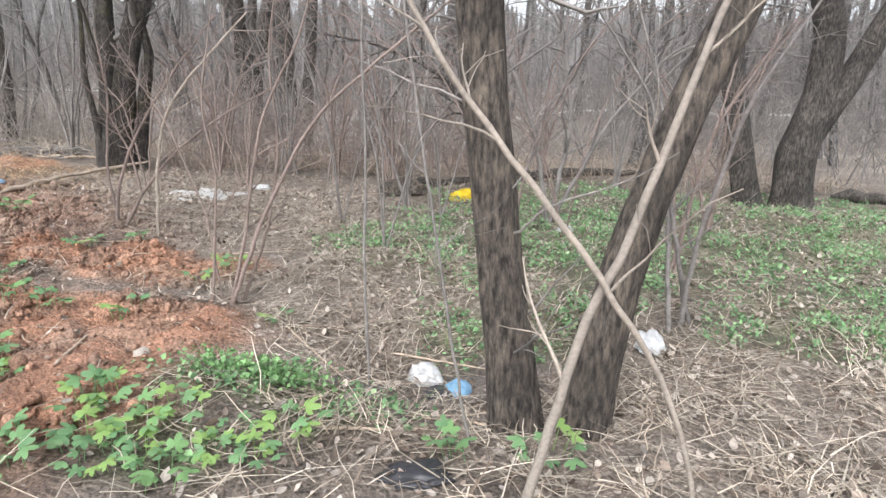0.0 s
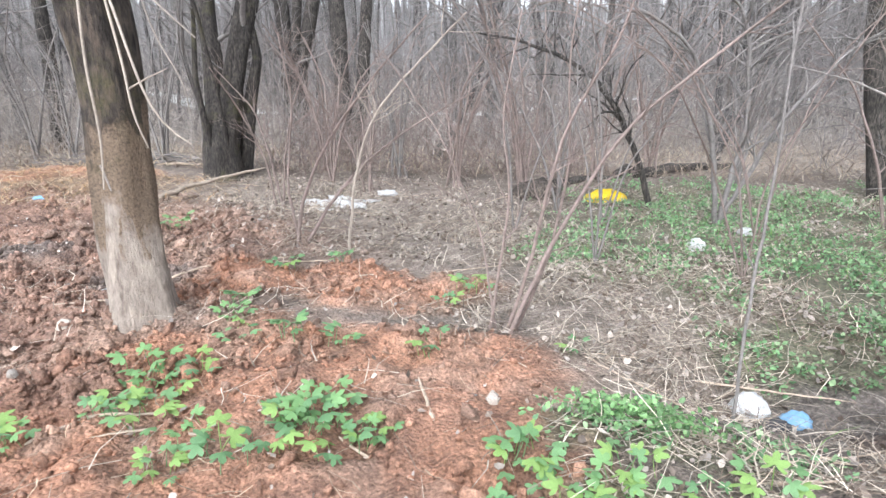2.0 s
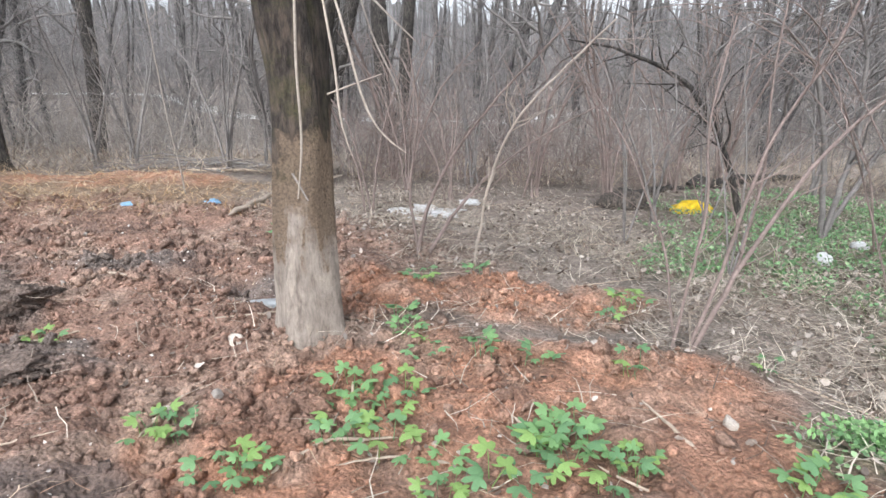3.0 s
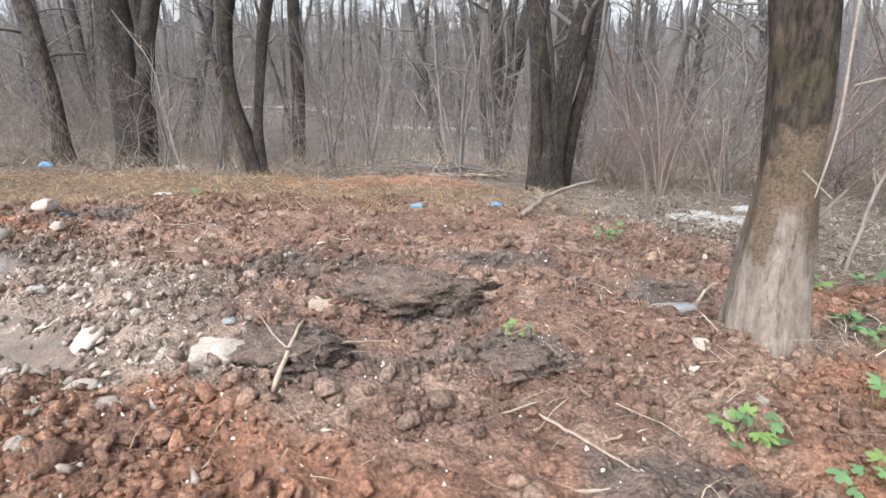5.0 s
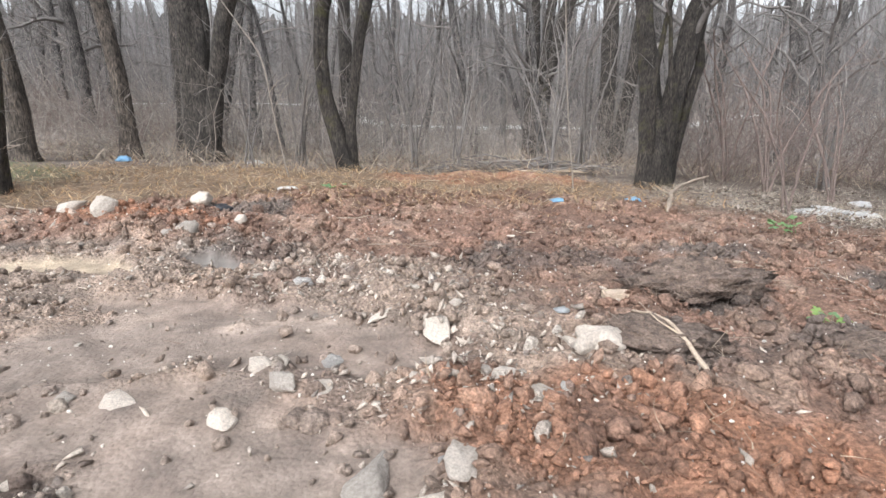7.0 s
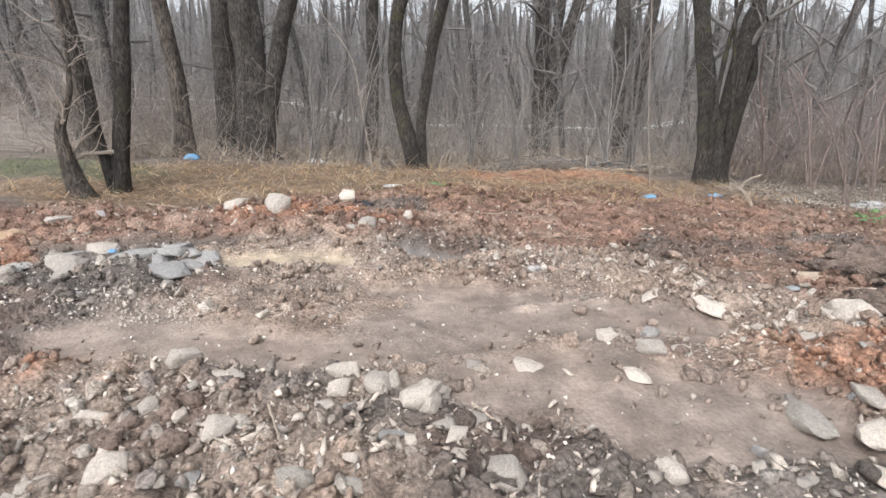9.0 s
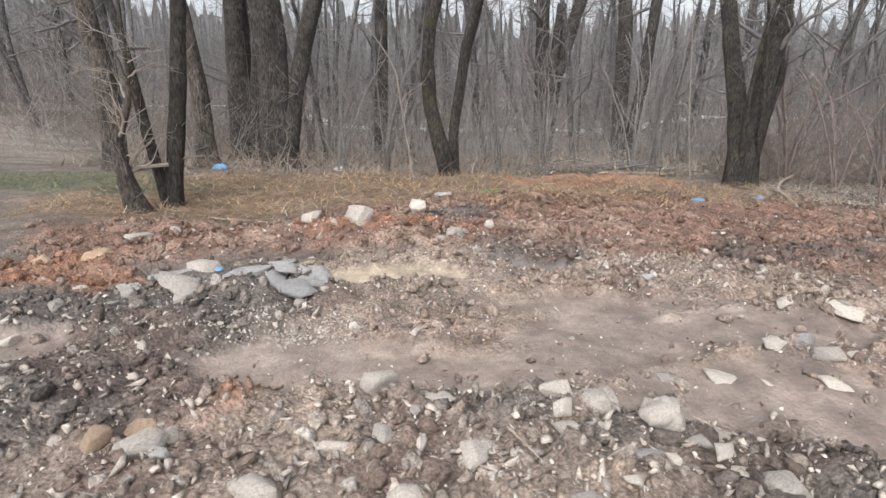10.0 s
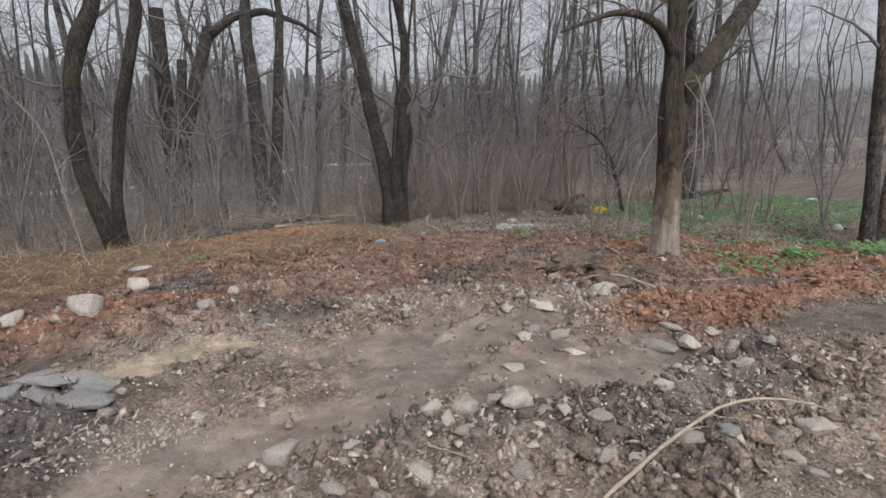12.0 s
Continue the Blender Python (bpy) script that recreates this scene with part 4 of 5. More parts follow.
strewn("stone_chips", lump_form(8, 621, (1.3, 0.9, 0.6)), np.stack([x, y, ground_z(x, y) + size * 0.3], 1), size, None, M_STONE, "scatter of cream stone chips", "gravel", rg, 0.15, (0.6, 1.0))

x, y = sown(3600, -12.6, -6.4, 0.4, 5.6, stony, rg)
size = np.clip(rg.lognormal(-3.5, 0.38, len(x)), 0.018, 0.06)
tone = np.array([(0.46, 0.395, 0.335), (0.36, 0.295, 0.245), (0.6, 0.55, 0.49), (0.30, 0.26, 0.235)])[rg.integers(4, size=len(x))] * rg.uniform(0.8, 1.2, (len(x), 1))
own = rg.uniform(0.0, 0.8, (len(x), 1))
tone = tone * (1 - own) + tones(x, y) * 1.15 * own
for q in range(4):
    k = np.arange(len(x)) % 4 == q
    strewn("rubble", lump_form(15, 640 + q, (1.2, 0.9, 0.7)), np.stack([x[k], y[k], ground_z(x[k], y[k]) + size[k] * 0.05], 1), size[k], tone[k], M_CLOD, "broken pale stone rubble in soil", "rubble", rg, 0.06, (0.7, 1.0))

# stones that can be told apart
STONES = []
for q in range(10):
    v, f = lump_form(17 + q % 5, 700 + q, (1.2, 0.9, 0.72))
    bm = bmesh.new()
    vs = [bm.verts.new(p) for p in v]
    for t in f:
        bm.faces.new([vs[int(k)] for k in t])
    bmesh.ops.bevel(bm, geom=list(bm.edges), offset=0.045, segments=1, affect="EDGES")
    bmesh.ops.triangulate(bm, faces=bm.faces)
    bmesh.ops.subdivide_edges(bm, edges=list(bm.edges), cuts=1, use_grid_fill=True)
    for k in bm.verts:
        k.co *= 1 + 0.10 * noise.noise(k.co * 2.6 + Vector((q, 0, 0))) + 0.09 * noise.noise(k.co * 7 + Vector((0, q, 0)))
    bmesh.ops.triangulate(bm, faces=bm.faces)
    bm.verts.index_update()
    STONES.append((np.array([k.co[:] for k in bm.verts]), np.array([[k.index for k in t.verts] for t in bm.faces])))
    bm.free()

heaped = lambda x, y, z: np.clip(mound(x, y, -9.15, 1.85, 0.5, 0.35, 1.0) + mound(x, y, -10.1, 1.6, 0.9, 0.3, 0.8) + mound(x, y, -7.2, 2.2, 0.8, 0.5, 0.7) + mound(x, y, -8.4, 4.3, 0.7, 0.4, 0.6) + mound(x, y, -10.3, 5.1, 0.8, 0.35, 0.9) + mound(x, y, -12.4, 4.2, 0.6, 0.4, 0.9) + mound(x, y, -5.6, 5.2, 1.5, 1.0, 0.35) + mound(x, y, -11.0, 4.3, 0.6, 0.4, 0.6), 0, 1) * (1 - z["sand"])
x, y = sown(3200, -13.2, -4.0, 0.8, 6.5, heaped, rg)
size = np.clip(rg.lognormal(-3.35, 0.35, len(x)), 0.02, 0.075)
tone = tones(x, y) * rg.uniform(0.95, 1.5, (len(x), 1))
for q in range(4):
    k = np.arange(len(x)) % 4 == q
    strewn("earth_lumps", lump_form(22, 660 + q, (1.1, 0.95, 0.85)), np.stack([x[k], y[k], ground_z(x[k], y[k]) + size[k] * 0.12], 1), size[k], tone[k], M_CLOD, "big broken lumps of dried earth", "soil", rg, 0.03, (0.6, 0.95))


def stone_set(tag):
    return [ready_mesh("stone_" + tag, v, f, shade=False) for v, f in STONES]


SETS = {}
for tag, mat in (("pale", M_STONE), ("dark", M_STONE_DARK), ("ochre", M_STONE_OCHRE)):
    SETS[tag] = stone_set(tag)
    for me in SETS[tag]:
        me.materials.append(mat)
WORDS = {"pale": "pale weathered limestone lump lying on bare soil", "dark": "dark grey broken slab half sunk in black soil", "ochre": "ochre sandy stone lying on grey mud"}


def stone(x, y, size, tag="pale", flat=1.0, turn=0.0, long=1.0, rg=rng):
    size *= 0.95
    ob = new("stone", SETS[tag][int(rg.integers(10))])
    tagged(ob, WORDS[tag], "stone", "stones on the dug ground")
    ob.matrix_basis = pose(x, y, gz(x, y) + size * 0.14 * flat, rg.normal(0, 8), rg.normal(0, 8), turn or rg.uniform(0, 360)) @ Matrix.Diagonal((size * (0.6 + 0.3 * long), size * 0.88, size * flat, 1))
    return ob


r9 = np.random.default_rng(77)
for x, y, s, tag, flat, long in (
    (-10.95, 3.92, 0.2, "dark", 0.3, 1.6), (-10.72, 3.8, 0.2, "dark", 0.25, 1.5), (-10.85, 3.66, 0.17, "dark", 0.32, 1.5), (-10.68, 3.55, 0.17, "dark", 0.3, 1.4), (-11.68, 3.76, 0.2, "dark", 0.3, 1.7), (-11.95, 3.5, 0.17, "dark", 0.3, 1.5), (-11.4, 3.3, 0.12, "pale", 0.5, 1.4), (-10.1, 2.13, 0.11, "pale", 1.3, 1.0), (-9.82, 1.96, 0.07, "pale", 0.5, 1.5), (-7.99, 2.05, 0.09, "pale", 0.4, 1.5), (-7.7, 2.3, 0.08, "pale", 0.4, 1.6), (-10.95, 1.62, 0.11, "pale", 0.8, 1.1), (-9.1, 1.95, 0.09, "pale", 0.9, 1.2), (-9.3, 1.85, 0.075, "pale", 1.0, 1.1), (-8.95, 1.7, 0.1, "pale", 1.0, 1.2),
    (-8.9, 1.9, 0.09, "pale", 0.9, 1.1), (-7.19, 1.67, 0.13, "pale", 0.6, 1.3), (-7.38, 1.8, 0.15, "pale", 0.5, 1.4), (-6.48, 2.9, 0.16, "pale", 0.9, 1.1),
    (-10.09, 2.16, 0.10, "pale", 1.0, 1), (-8.94, 1.7, 0.085, "pale", 1.1, 1.5), (-8.65, 1.38, 0.10, "pale", 1, 1), (-8.38, 1.01, 0.10, "pale", 0.8, 1.2), (-6.93, 1.46, 0.09, "pale", 0.5, 1.5),
    (-7.31, 1.21, 0.07, "pale", 1, 1), (-7.78, 0.64, 0.11, "pale", 0.8, 1.1), (-6.53, 2.87, 0.125, "pale", 1.0, 1.0), (-8.02, 2.5, 0.09, "pale", 0.8, 1.2), (-7.85, 2.33, 0.085, "pale", 0.9, 1), (-7.75, 2.65, 0.07, "dark", 0.9, 1.2),
    (-7.28, 2.98, 0.12, "pale", 0.35, 1.5), (-7.6, 3.08, 0.09, "pale", 0.35, 1.5), (-8.57, 3.73, 0.07, "pale", 0.5, 1.4), (-6.95, 2.53, 0.075, "pale", 0.5, 1.4), (-6.8, 2.48, 0.08, "pale", 0.6, 1.2), (-9.62, 4.75, 0.12, "pale", 1.1, 1),
    (-9.73, 4.64, 0.07, "pale", 1, 1), (-9.95, 5.67, 0.14, "pale", 1.0, 1.1), (-10.48, 4.98, 0.19, "pale", 0.9, 1.2), (-10.95, 5.16, 0.14, "pale", 0.8, 1.4), (-9.28, 5.04, 0.09, "pale", 0.8, 1.2), (-10.86, 3.79, 0.2, "dark", 0.3, 1.5), (-10.73, 3.32, 0.18, "dark", 0.4, 1.3), (-11.11, 3.65, 0.16, "dark", 0.3, 1.5), (-10.61, 3.58, 0.15, "dark", 0.4, 1.2),
    (-10.86, 3.52, 0.17, "dark", 0.3, 1.3), (-11.54, 3.92, 0.15, "pale", 0.7, 1.3), (-11.56, 3.51, 0.2, "pale", 0.4, 1.7), (-11.03, 1.8, 0.14, "ochre", 0.7, 1.3), (-11.11, 1.66, 0.08, "ochre", 0.9, 1.1), (-10.88, 1.69, 0.085, "pale", 0.9, 1.2),
    (-10.21, 1.65, 0.08, "pale", 0.6, 1.4), (-10.06, 1.71, 0.075, "pale", 0.6, 1.3), (-9.71, 1.54, 0.09, "pale", 0.8, 1.1), (-9.31, 1.96, 0.09, "pale", 1.0, 1.1), (-9.16, 1.91, 0.10, "pale", 0.9, 1.3), (-8.86, 1.59, 0.06, "pale", 0.7, 1.1), (-8.72, 2.19, 0.07, "pale", 0.4, 1.4),
    (-8.47, 2.16, 0.085, "pale", 0.35, 1.6), (-7.96, 2.54, 0.08, "pale", 0.6, 1.2), (-7.08, 1.86, 0.1, "pale", 0.5, 1.4), (-6.88, 1.66, 0.1, "pale", 0.6, 1.3), (-7.32, 1.44, 0.07, "pale", 0.5, 1.5), (-6.28, 3.7, 0.09, "pale", 0.5, 1.7), (-11.76, 3.22, 0.08, "pale", 0.8, 1.2), (-12.06, 3.01, 0.08, "pale", 0.8, 1),
    (-12.45, 4.14, 0.12, "ochre", 0.7, 1.2), (-12.75, 3.98, 0.13, "ochre", 0.8, 1.1), (-12.35, 4.6, 0.15, "pale", 0.7, 1.3), (-8.95, 1.13, 0.1, "pale", 0.8, 1.1), (-9.35, 1.29, 0.085, "pale", 0.8, 1.2), (-8.11, 1.33, 0.07, "pale", 0.9, 1), (-10.45, 1.34, 0.1, "pale", 0.8, 1.1), (-9.95, 1.27, 0.09, "pale", 0.9, 1),
    (-1.97, 3.69, 0.06, "pale", 0.6, 1.5), (-3.98, 3.05, 0.05, "pale", 0.9, 1), (-1.55, 2.93, 0.06, "pale", 0.8, 1), (-4.15, 2.92, 0.05, "pale", 0.9, 1), (-4.08, 3.66, 0.07, "pale", 0.8, 1)):
    stone(x, y, s, tag, flat, 0, long, r9)
x, y = sown(1500, -12.5, -6.0, 0.4, 5.6, stony, r9)
for i in range(min(150, len(x))):
    stone(float(x[i]), float(y[i]), float(np.clip(r9.lognormal(-3.3, 0.35), 0.022, 0.065)), "pale" if r9.random() < 0.8 else "dark", r9.uniform(0.5, 1.0), 0, r9.uniform(0.9, 1.4), r9)

# dead grass, dead leaves, green cover: thin blades and leaves


def blades(name, x, y, length, width, lift, bend, tone, mat, label, category, rg, up=0.0):
    n, k = len(x), 4
    a = rg.uniform(0, 2 * np.pi, n)
    L = length * rg.uniform(0.4, 1.4, n)
    D = np.stack([np.cos(a), np.sin(a), rg.normal(lift, 0.15, n)], 1)
    S = np.stack([-np.sin(a), np.cos(a), np.zeros(n)], 1)
    p = np.stack([x, y, ground_z(x, y) + 0.012 + rg.uniform(0, 0.035, n)], 1)
    rows = []
    for q in range(k):
        w = (width * rg.uniform(0.6, 1.3, n) * (1 - 0.22 * q))[:, None]
        rows.append(np.stack([p - S * w, p + S * w], 1))
        p = p + D * (L / (k - 1))[:, None]
        p[:, 2] = np.maximum(p[:, 2], ground_z(p[:, 0], p[:, 1]) + 0.008)
        turn = rg.normal(0, bend, n)
        D = D + S * turn[:, None] + np.array([0, 0, -0.18 * (lift + 0.1)]) + np.array([0, 0, up])
    V = np.stack(rows, 1).reshape(n, k * 2, 3)
    f = np.array([[2 * q, 2 * q + 1, 2 * q + 3, 2 * q + 2] for q in range(k - 1)])
    F = (f[None] + (np.arange(n) * k * 2)[:, None, None]).reshape(-1, 4)
    return tagged(part(name, ready_mesh(name, V.reshape(-1, 3), F, np.repeat(tone, k * 2, 0)), mat), label, category, kind="stuff")


def hues(n, choices, rg):
    c = np.array(choices)
    w = rg.random((n, 1))
    return c[rg.integers(len(c), size=n)] * (0.75 + 0.5 * w)


rg = np.random.default_rng(31)
lit = lambda x, y, z: np.clip(0.35 + z["grey"] * 0.6 + 0.2 * z["green"], 0, 1) * (1 - np.clip(z["brown"] * 0.85 + z["red"] * 0.85 + z["tan"] + z["dark"] * 0.6, 0, 1)) * (0.3 + 0.7 * smooth(0.3, 0.6, lattice(x, y, 0.4, 77)))
x, y = sown(62000, -5.0, 6.0, 1.0, 10.2, lit, rg, 1.3)
blades("dead_grass", x, y, 0.28, 0.0032, 0.12, 0.35, hues(len(x), [(0.47, 0.41, 0.33), (0.36, 0.30, 0.24), (0.55, 0.49, 0.41), (0.2, 0.155, 0.12)], rg), M_STRAW, "flattened dead grass and straw stalks", "dead grass", rg)
x, y = sown(20000, -14, -4, 5.5, 10.6, lambda x, y, z: np.clip(z["straw"], 0, 1) * 0.9, rg)
blades("dead_grass", x, y, 0.16, 0.0042, 0.35, 0.4, hues(len(x), [(0.40, 0.25, 0.13), (0.46, 0.33, 0.19), (0.22, 0.14, 0.09), (0.5, 0.41, 0.29)], rg), M_STRAW, "short orange-brown straw on the bank", "dead grass", rg)
x, y = sown(5000, -13, -1.5, 0.8, 8, lambda x, y, z: np.clip(z["brown"] * 0.25 + z["red"] * 0.35, 0, 1), rg)
blades("straw_scraps", x, y, 0.14, 0.0028, 0.12, 0.3, hues(len(x), [(0.42, 0.33, 0.24), (0.33, 0.25, 0.18), (0.25, 0.16, 0.11)], rg), M_STRAW, "scraps of straw and rootlets on clay", "straw", rg)
x, y = sown(12000, -16, 7, 9.3, 17, lambda x, y, z: np.full(np.shape(x), 0.8), rg, 1.4)
blades("dead_grass", x, y, 0.5, 0.006, 0.5, 0.3, hues(len(x), [(0.32, 0.26, 0.2), (0.4, 0.34, 0.27), (0.24, 0.18, 0.14)], rg), M_STRAW, "tall withered grass at the edge of the brush", "dead grass", rg)

LEAF = (np.array([[0, 0, 0], [0.35, 0.32, 0.12], [0.75, 0.25, 0.05], [1.0, 0, 0.18], [0.7, -0.28, 0.10], [0.3, -0.3, 0.02], [0.5, 0, -0.06]]), np.array([[6, 0, 1], [6, 1, 2], [6, 2, 3], [6, 3, 4], [6, 4, 5], [6, 5, 0]]))
x, y = sown(42000, -4.6, 6.0, 1.0, 9.0, lit, rg, 1.35)
size = rg.uniform(0.02, 0.06, len(x))
strewn("leaf_litter", LEAF, np.stack([x, y, ground_z(x, y) + 0.02], 1), size, hues(len(x), [(0.25, 0.2, 0.165), (0.38, 0.33, 0.29), (0.12, 0.09, 0.07), (0.4, 0.355, 0.315)], rg), M_LITTER, "matted grey-brown dead leaves", "leaf litter", rg, 0.12, (0.6, 1.6), 0.3)

lush = lambda x, y, z: z["green"] * (0.12 + 0.88 * smooth(0.38, 0.58, lattice(x, y, 0.33, 81)))
x, y = sown(15000, -3.5, 8.0, 1.2, 9.6, lambda x, y, z: lush(x, y, z) * (x > -8), rg, 1.15)
n = len(x)
who = np.repeat(np.arange(n), 7)
a = rg.uniform(0, 2 * np.pi, len(who))
d = rg.uniform(0.0, 0.07, len(who))
px, py = x[who] + np.cos(a) * d, y[who] + np.sin(a) * d
pts = np.stack([px, py, ground_z(px, py) + rg.uniform(0.015, 0.085, len(who))], 1)
strewn("green_herbs", LEAF, pts, rg.uniform(0.018, 0.045, len(who)), hues(len(who), [(0.17, 0.31, 0.145), (0.22, 0.37, 0.175), (0.155, 0.275, 0.14), (0.27, 0.39, 0.21)], rg), M_LEAF, "low carpet of fresh green spring herbs", "ground cover", rg, 0.1, (0.6, 1.4), 0.35)
x, y = sown(1500, -15.8, -13.0, 6.3, 8.3, lambda x, y, z: z["green"] * 0.8, rg)
blades("grass", x, y, 0.09, 0.004, 0.7, 0.3, hues(len(x), [(0.16, 0.20, 0.09), (0.22, 0.22, 0.12)], rg), M_LEAF, "thin grey-green grass by the dug ground", "grass", rg)
x, y = sown(2500, -1.2, 5, 2.0, 8.5, lambda x, y, z: lush(x, y, z), rg)
blades("grass", x, y, 0.13, 0.003, 0.9, 0.3, hues(len(x), [(0.13, 0.24, 0.06), (0.17, 0.27, 0.09)], rg), M_LEAF, "sparse green grass blades among dead leaves", "grass", rg)

# leafy plants one could count
LOBES = []
for q in range(5):
    r = np.random.default_rng(400 + q)
    out = [(0.0, 0.0, 0.0)]
    ring = []
    for i in range(21):
        ang = radians(-140 + 280 * i / 20)
        rad = (1.0 - 0.16 * abs(ang)) * (1.0 if i % 4 == 2 else 0.86 if i % 2 else 0.5) * r.uniform(0.9, 1.1)
        ring.append((0.35 + rad * math.cos(ang) * 0.65, rad * math.sin(ang) * 0.6, 0.10 * math.cos(ang * 2) - 0.12 * rad * rad))
    v = np.array([(0.35, 0, 0.05)] + ring)
    f = np.array([[0, i + 1, i + 2] for i in range(20)])
    sv, sf = tubes(np.array([[(0, 0, -0.9), (0.1, 0, -0.5), (0.2, 0, -0.15), (0.36, 0, 0.045)]]), np.array([[0.022, 0.02, 0.018, 0.012]]), 4)
    me = ready_mesh("leaf", np.concatenate([v, sv]), [f, sf + len(v)], np.tile([(0.15, 0.28, 0.12), (0.18, 0.325, 0.13), (0.13, 0.25, 0.115), (0.23, 0.36, 0.11), (0.165, 0.30, 0.135)][q], (len(v) + len(sv), 1)))
    me.materials.append(M_LEAF)
    LOBES.append(me)
herb_kinds = []
for q in range(5):
    r = np.random.default_rng(420 + q)
    plant = tagged(new("herb_plant"), "fresh green herb with deeply lobed leaves", "plant", "herbs on the clay")
    for i in range((7, 9, 6, 10, 8)[q]):
        a, s = i * 2.4 + r.uniform(-0.4, 0.4), r.uniform(0.056, 0.084)
        leaf = part("leaf", LOBES[int(r.integers(5)) if r.random() < 0.4 else q], M_LEAF, plant)
        d = r.uniform(0.01, 0.075)
        leaf.matrix_basis = pose(math.cos(a) * d, math.sin(a) * d, s * r.uniform(0.6, 1.1), r.normal(0, 12), r.uniform(-25, 12), math.degrees(a)) @ Matrix.Diagonal((s, s, s, 1))
    herb_kinds.append(plant)
spots = [(-2.38, 3.46), (-3.34, 3.16), (-3.08, 3.14), (-3.38, 2.95), (-3.16, 2.97), (-3.35, 2.74), (-3.66, 2.53), (-4.05, 2.77), (-3.13, 2.71), (-2.54, 2.54), (-2.45, 2.7), (-2.35, 2.8), (-2.7, 2.4), (-2.11, 2.61), (-2.99, 3.56), (-2.68, 3.47), (-3.1, 3.79), (-1.87, 3.38),
         (-1.48, 2.37), (-1.37, 2.13), (-3.15, 4.07), (-2.9, 2.6), (-2.24, 2.44), (-1.08, 2.3), (-0.78, 2.2), (-1.66, 2.04), (-2.36, 2.66), (-0.63, 2.01), (-0.8, 2.03), (-1.78, 1.95), (-1.46, 2.39), (-1.17, 2.18), (-1.34, 2.08), (-4.14, 2.77), (-3.76, 2.51), (-2.52, 2.72), (-2.14, 2.58), (-1, 3.58),
         (-2.91, 2.34), (-1.24, 1.96), (-1.51, 1.9), (-0.92, 1.89), (-1.07, 1.99), (-0.55, 2.24), (0.59, 2.21), (0.13, 2.16), (-3.28, 3.05), (-2.43, 2.61), (-5.1, 3.54), (-3.03, 4.87), (-2.59, 4.91), (-4.32, 5.9), (-1.74, 4.2), (-1.55, 4.39), (-8.99, 7.01)]
rg = np.random.default_rng(33)
for i, (x, y) in enumerate(spots):
    s = rg.uniform(0.95, 1.5)
    m = pose(x, y, gz(x, y) - 0.005, 0, 0, rg.uniform(0, 360)) @ Matrix.Diagonal((s, s, s, 1))
    if i < 5:
        herb_kinds[i].matrix_basis = m
    else:
        ob = copy_thing(herb_kinds[i % 5], m)
        ob.matrix_basis = m
# denser small-leaved patch beside the red clay
r = np.random.default_rng(35)
n = 620
cx, cy = r.normal(-0.86, 0.2, n), r.normal(2.78, 0.07, n)
pts = np.stack([cx, cy, ground_z(cx, cy) + r.uniform(0.02, 0.12, n)], 1)
strewn("herb_patch", LEAF, pts, r.uniform(0.022, 0.04, n), hues(n, [(0.18, 0.32, 0.13), (0.22, 0.38, 0.155), (0.16, 0.285, 0.12)], r), M_LEAF, "dense patch of small round green leaves", "plant", r, 0.1, (0.6, 1.4), 0.35)

# ---- slender shoots and shrubs ----
shoots("sapling", (0.41, 1.64, gz(0.41, 1.64)), [[(0.36, 1.64, gz(0.36, 1.64) - 0.03, 0.0187), (0.41, 1.64, 0.36, 0.0180), (0.53, 1.64, 0.89, 0.0151), (0.66, 1.64, 1.23, 0.0137), (0.72, 1.64, 1.45, 0.0115), (0.81, 1.64, 1.75, 0.0101), (1.02, 1.64, 2.4, 0.0079)]], M_TWIG_PALE, "pale leaning dead sapling", "sapling", 1, 5)
shoots("sapling", (0.97, 1.64, gz(0.97, 1.64)), [[(0.99, 1.66, gz(0.99, 1.66) - 0.03, 0.0094), (0.94, 1.66, 0.34, 0.0086), (0.8, 1.66, 0.7, 0.0094), (0.62, 1.61, 0.96, 0.0101), (0.43, 1.61, 1.22, 0.0101), (0.19, 1.62, 1.5, 0.0086), (-0, 1.62, 1.78, 0.0072), (-0.22, 1.62, 2.3, 0.0058)]], M_TWIG_PALE, "thin pale arching sapling with side twigs", "sapling", 2, 6)
shoots("sapling", (0.23, 2.26, gz(0.23, 2.26)), [[(0.24, 2.26, gz(0.24, 2.26) - 0.03, 0.0067), (0.14, 2.26, 0.56, 0.0063), (0.07, 2.26, 1.04, 0.0058), (-0.01, 2.26, 1.58, 0.0058), (-0.11, 2.26, 2.4, 0.0049)]], M_TWIG, "straight thin grey sapling", "sapling", 3, 3)
shoots("sapling", (-0.3, 2.97, gz(-0.3, 2.97)), [[(-0.3, 2.97, gz(-0.3, 2.97) - 0.03, 0.0089), (-0.32, 2.97, 0.62, 0.0081), (-0.29, 2.97, 1.16, 0.0071), (-0.3, 2.97, 1.9, 0.0063), (-0.22, 2.97, 2.8, 0.0049)]], M_TWIG, "straight thin grey sapling", "sapling", 4, 4)
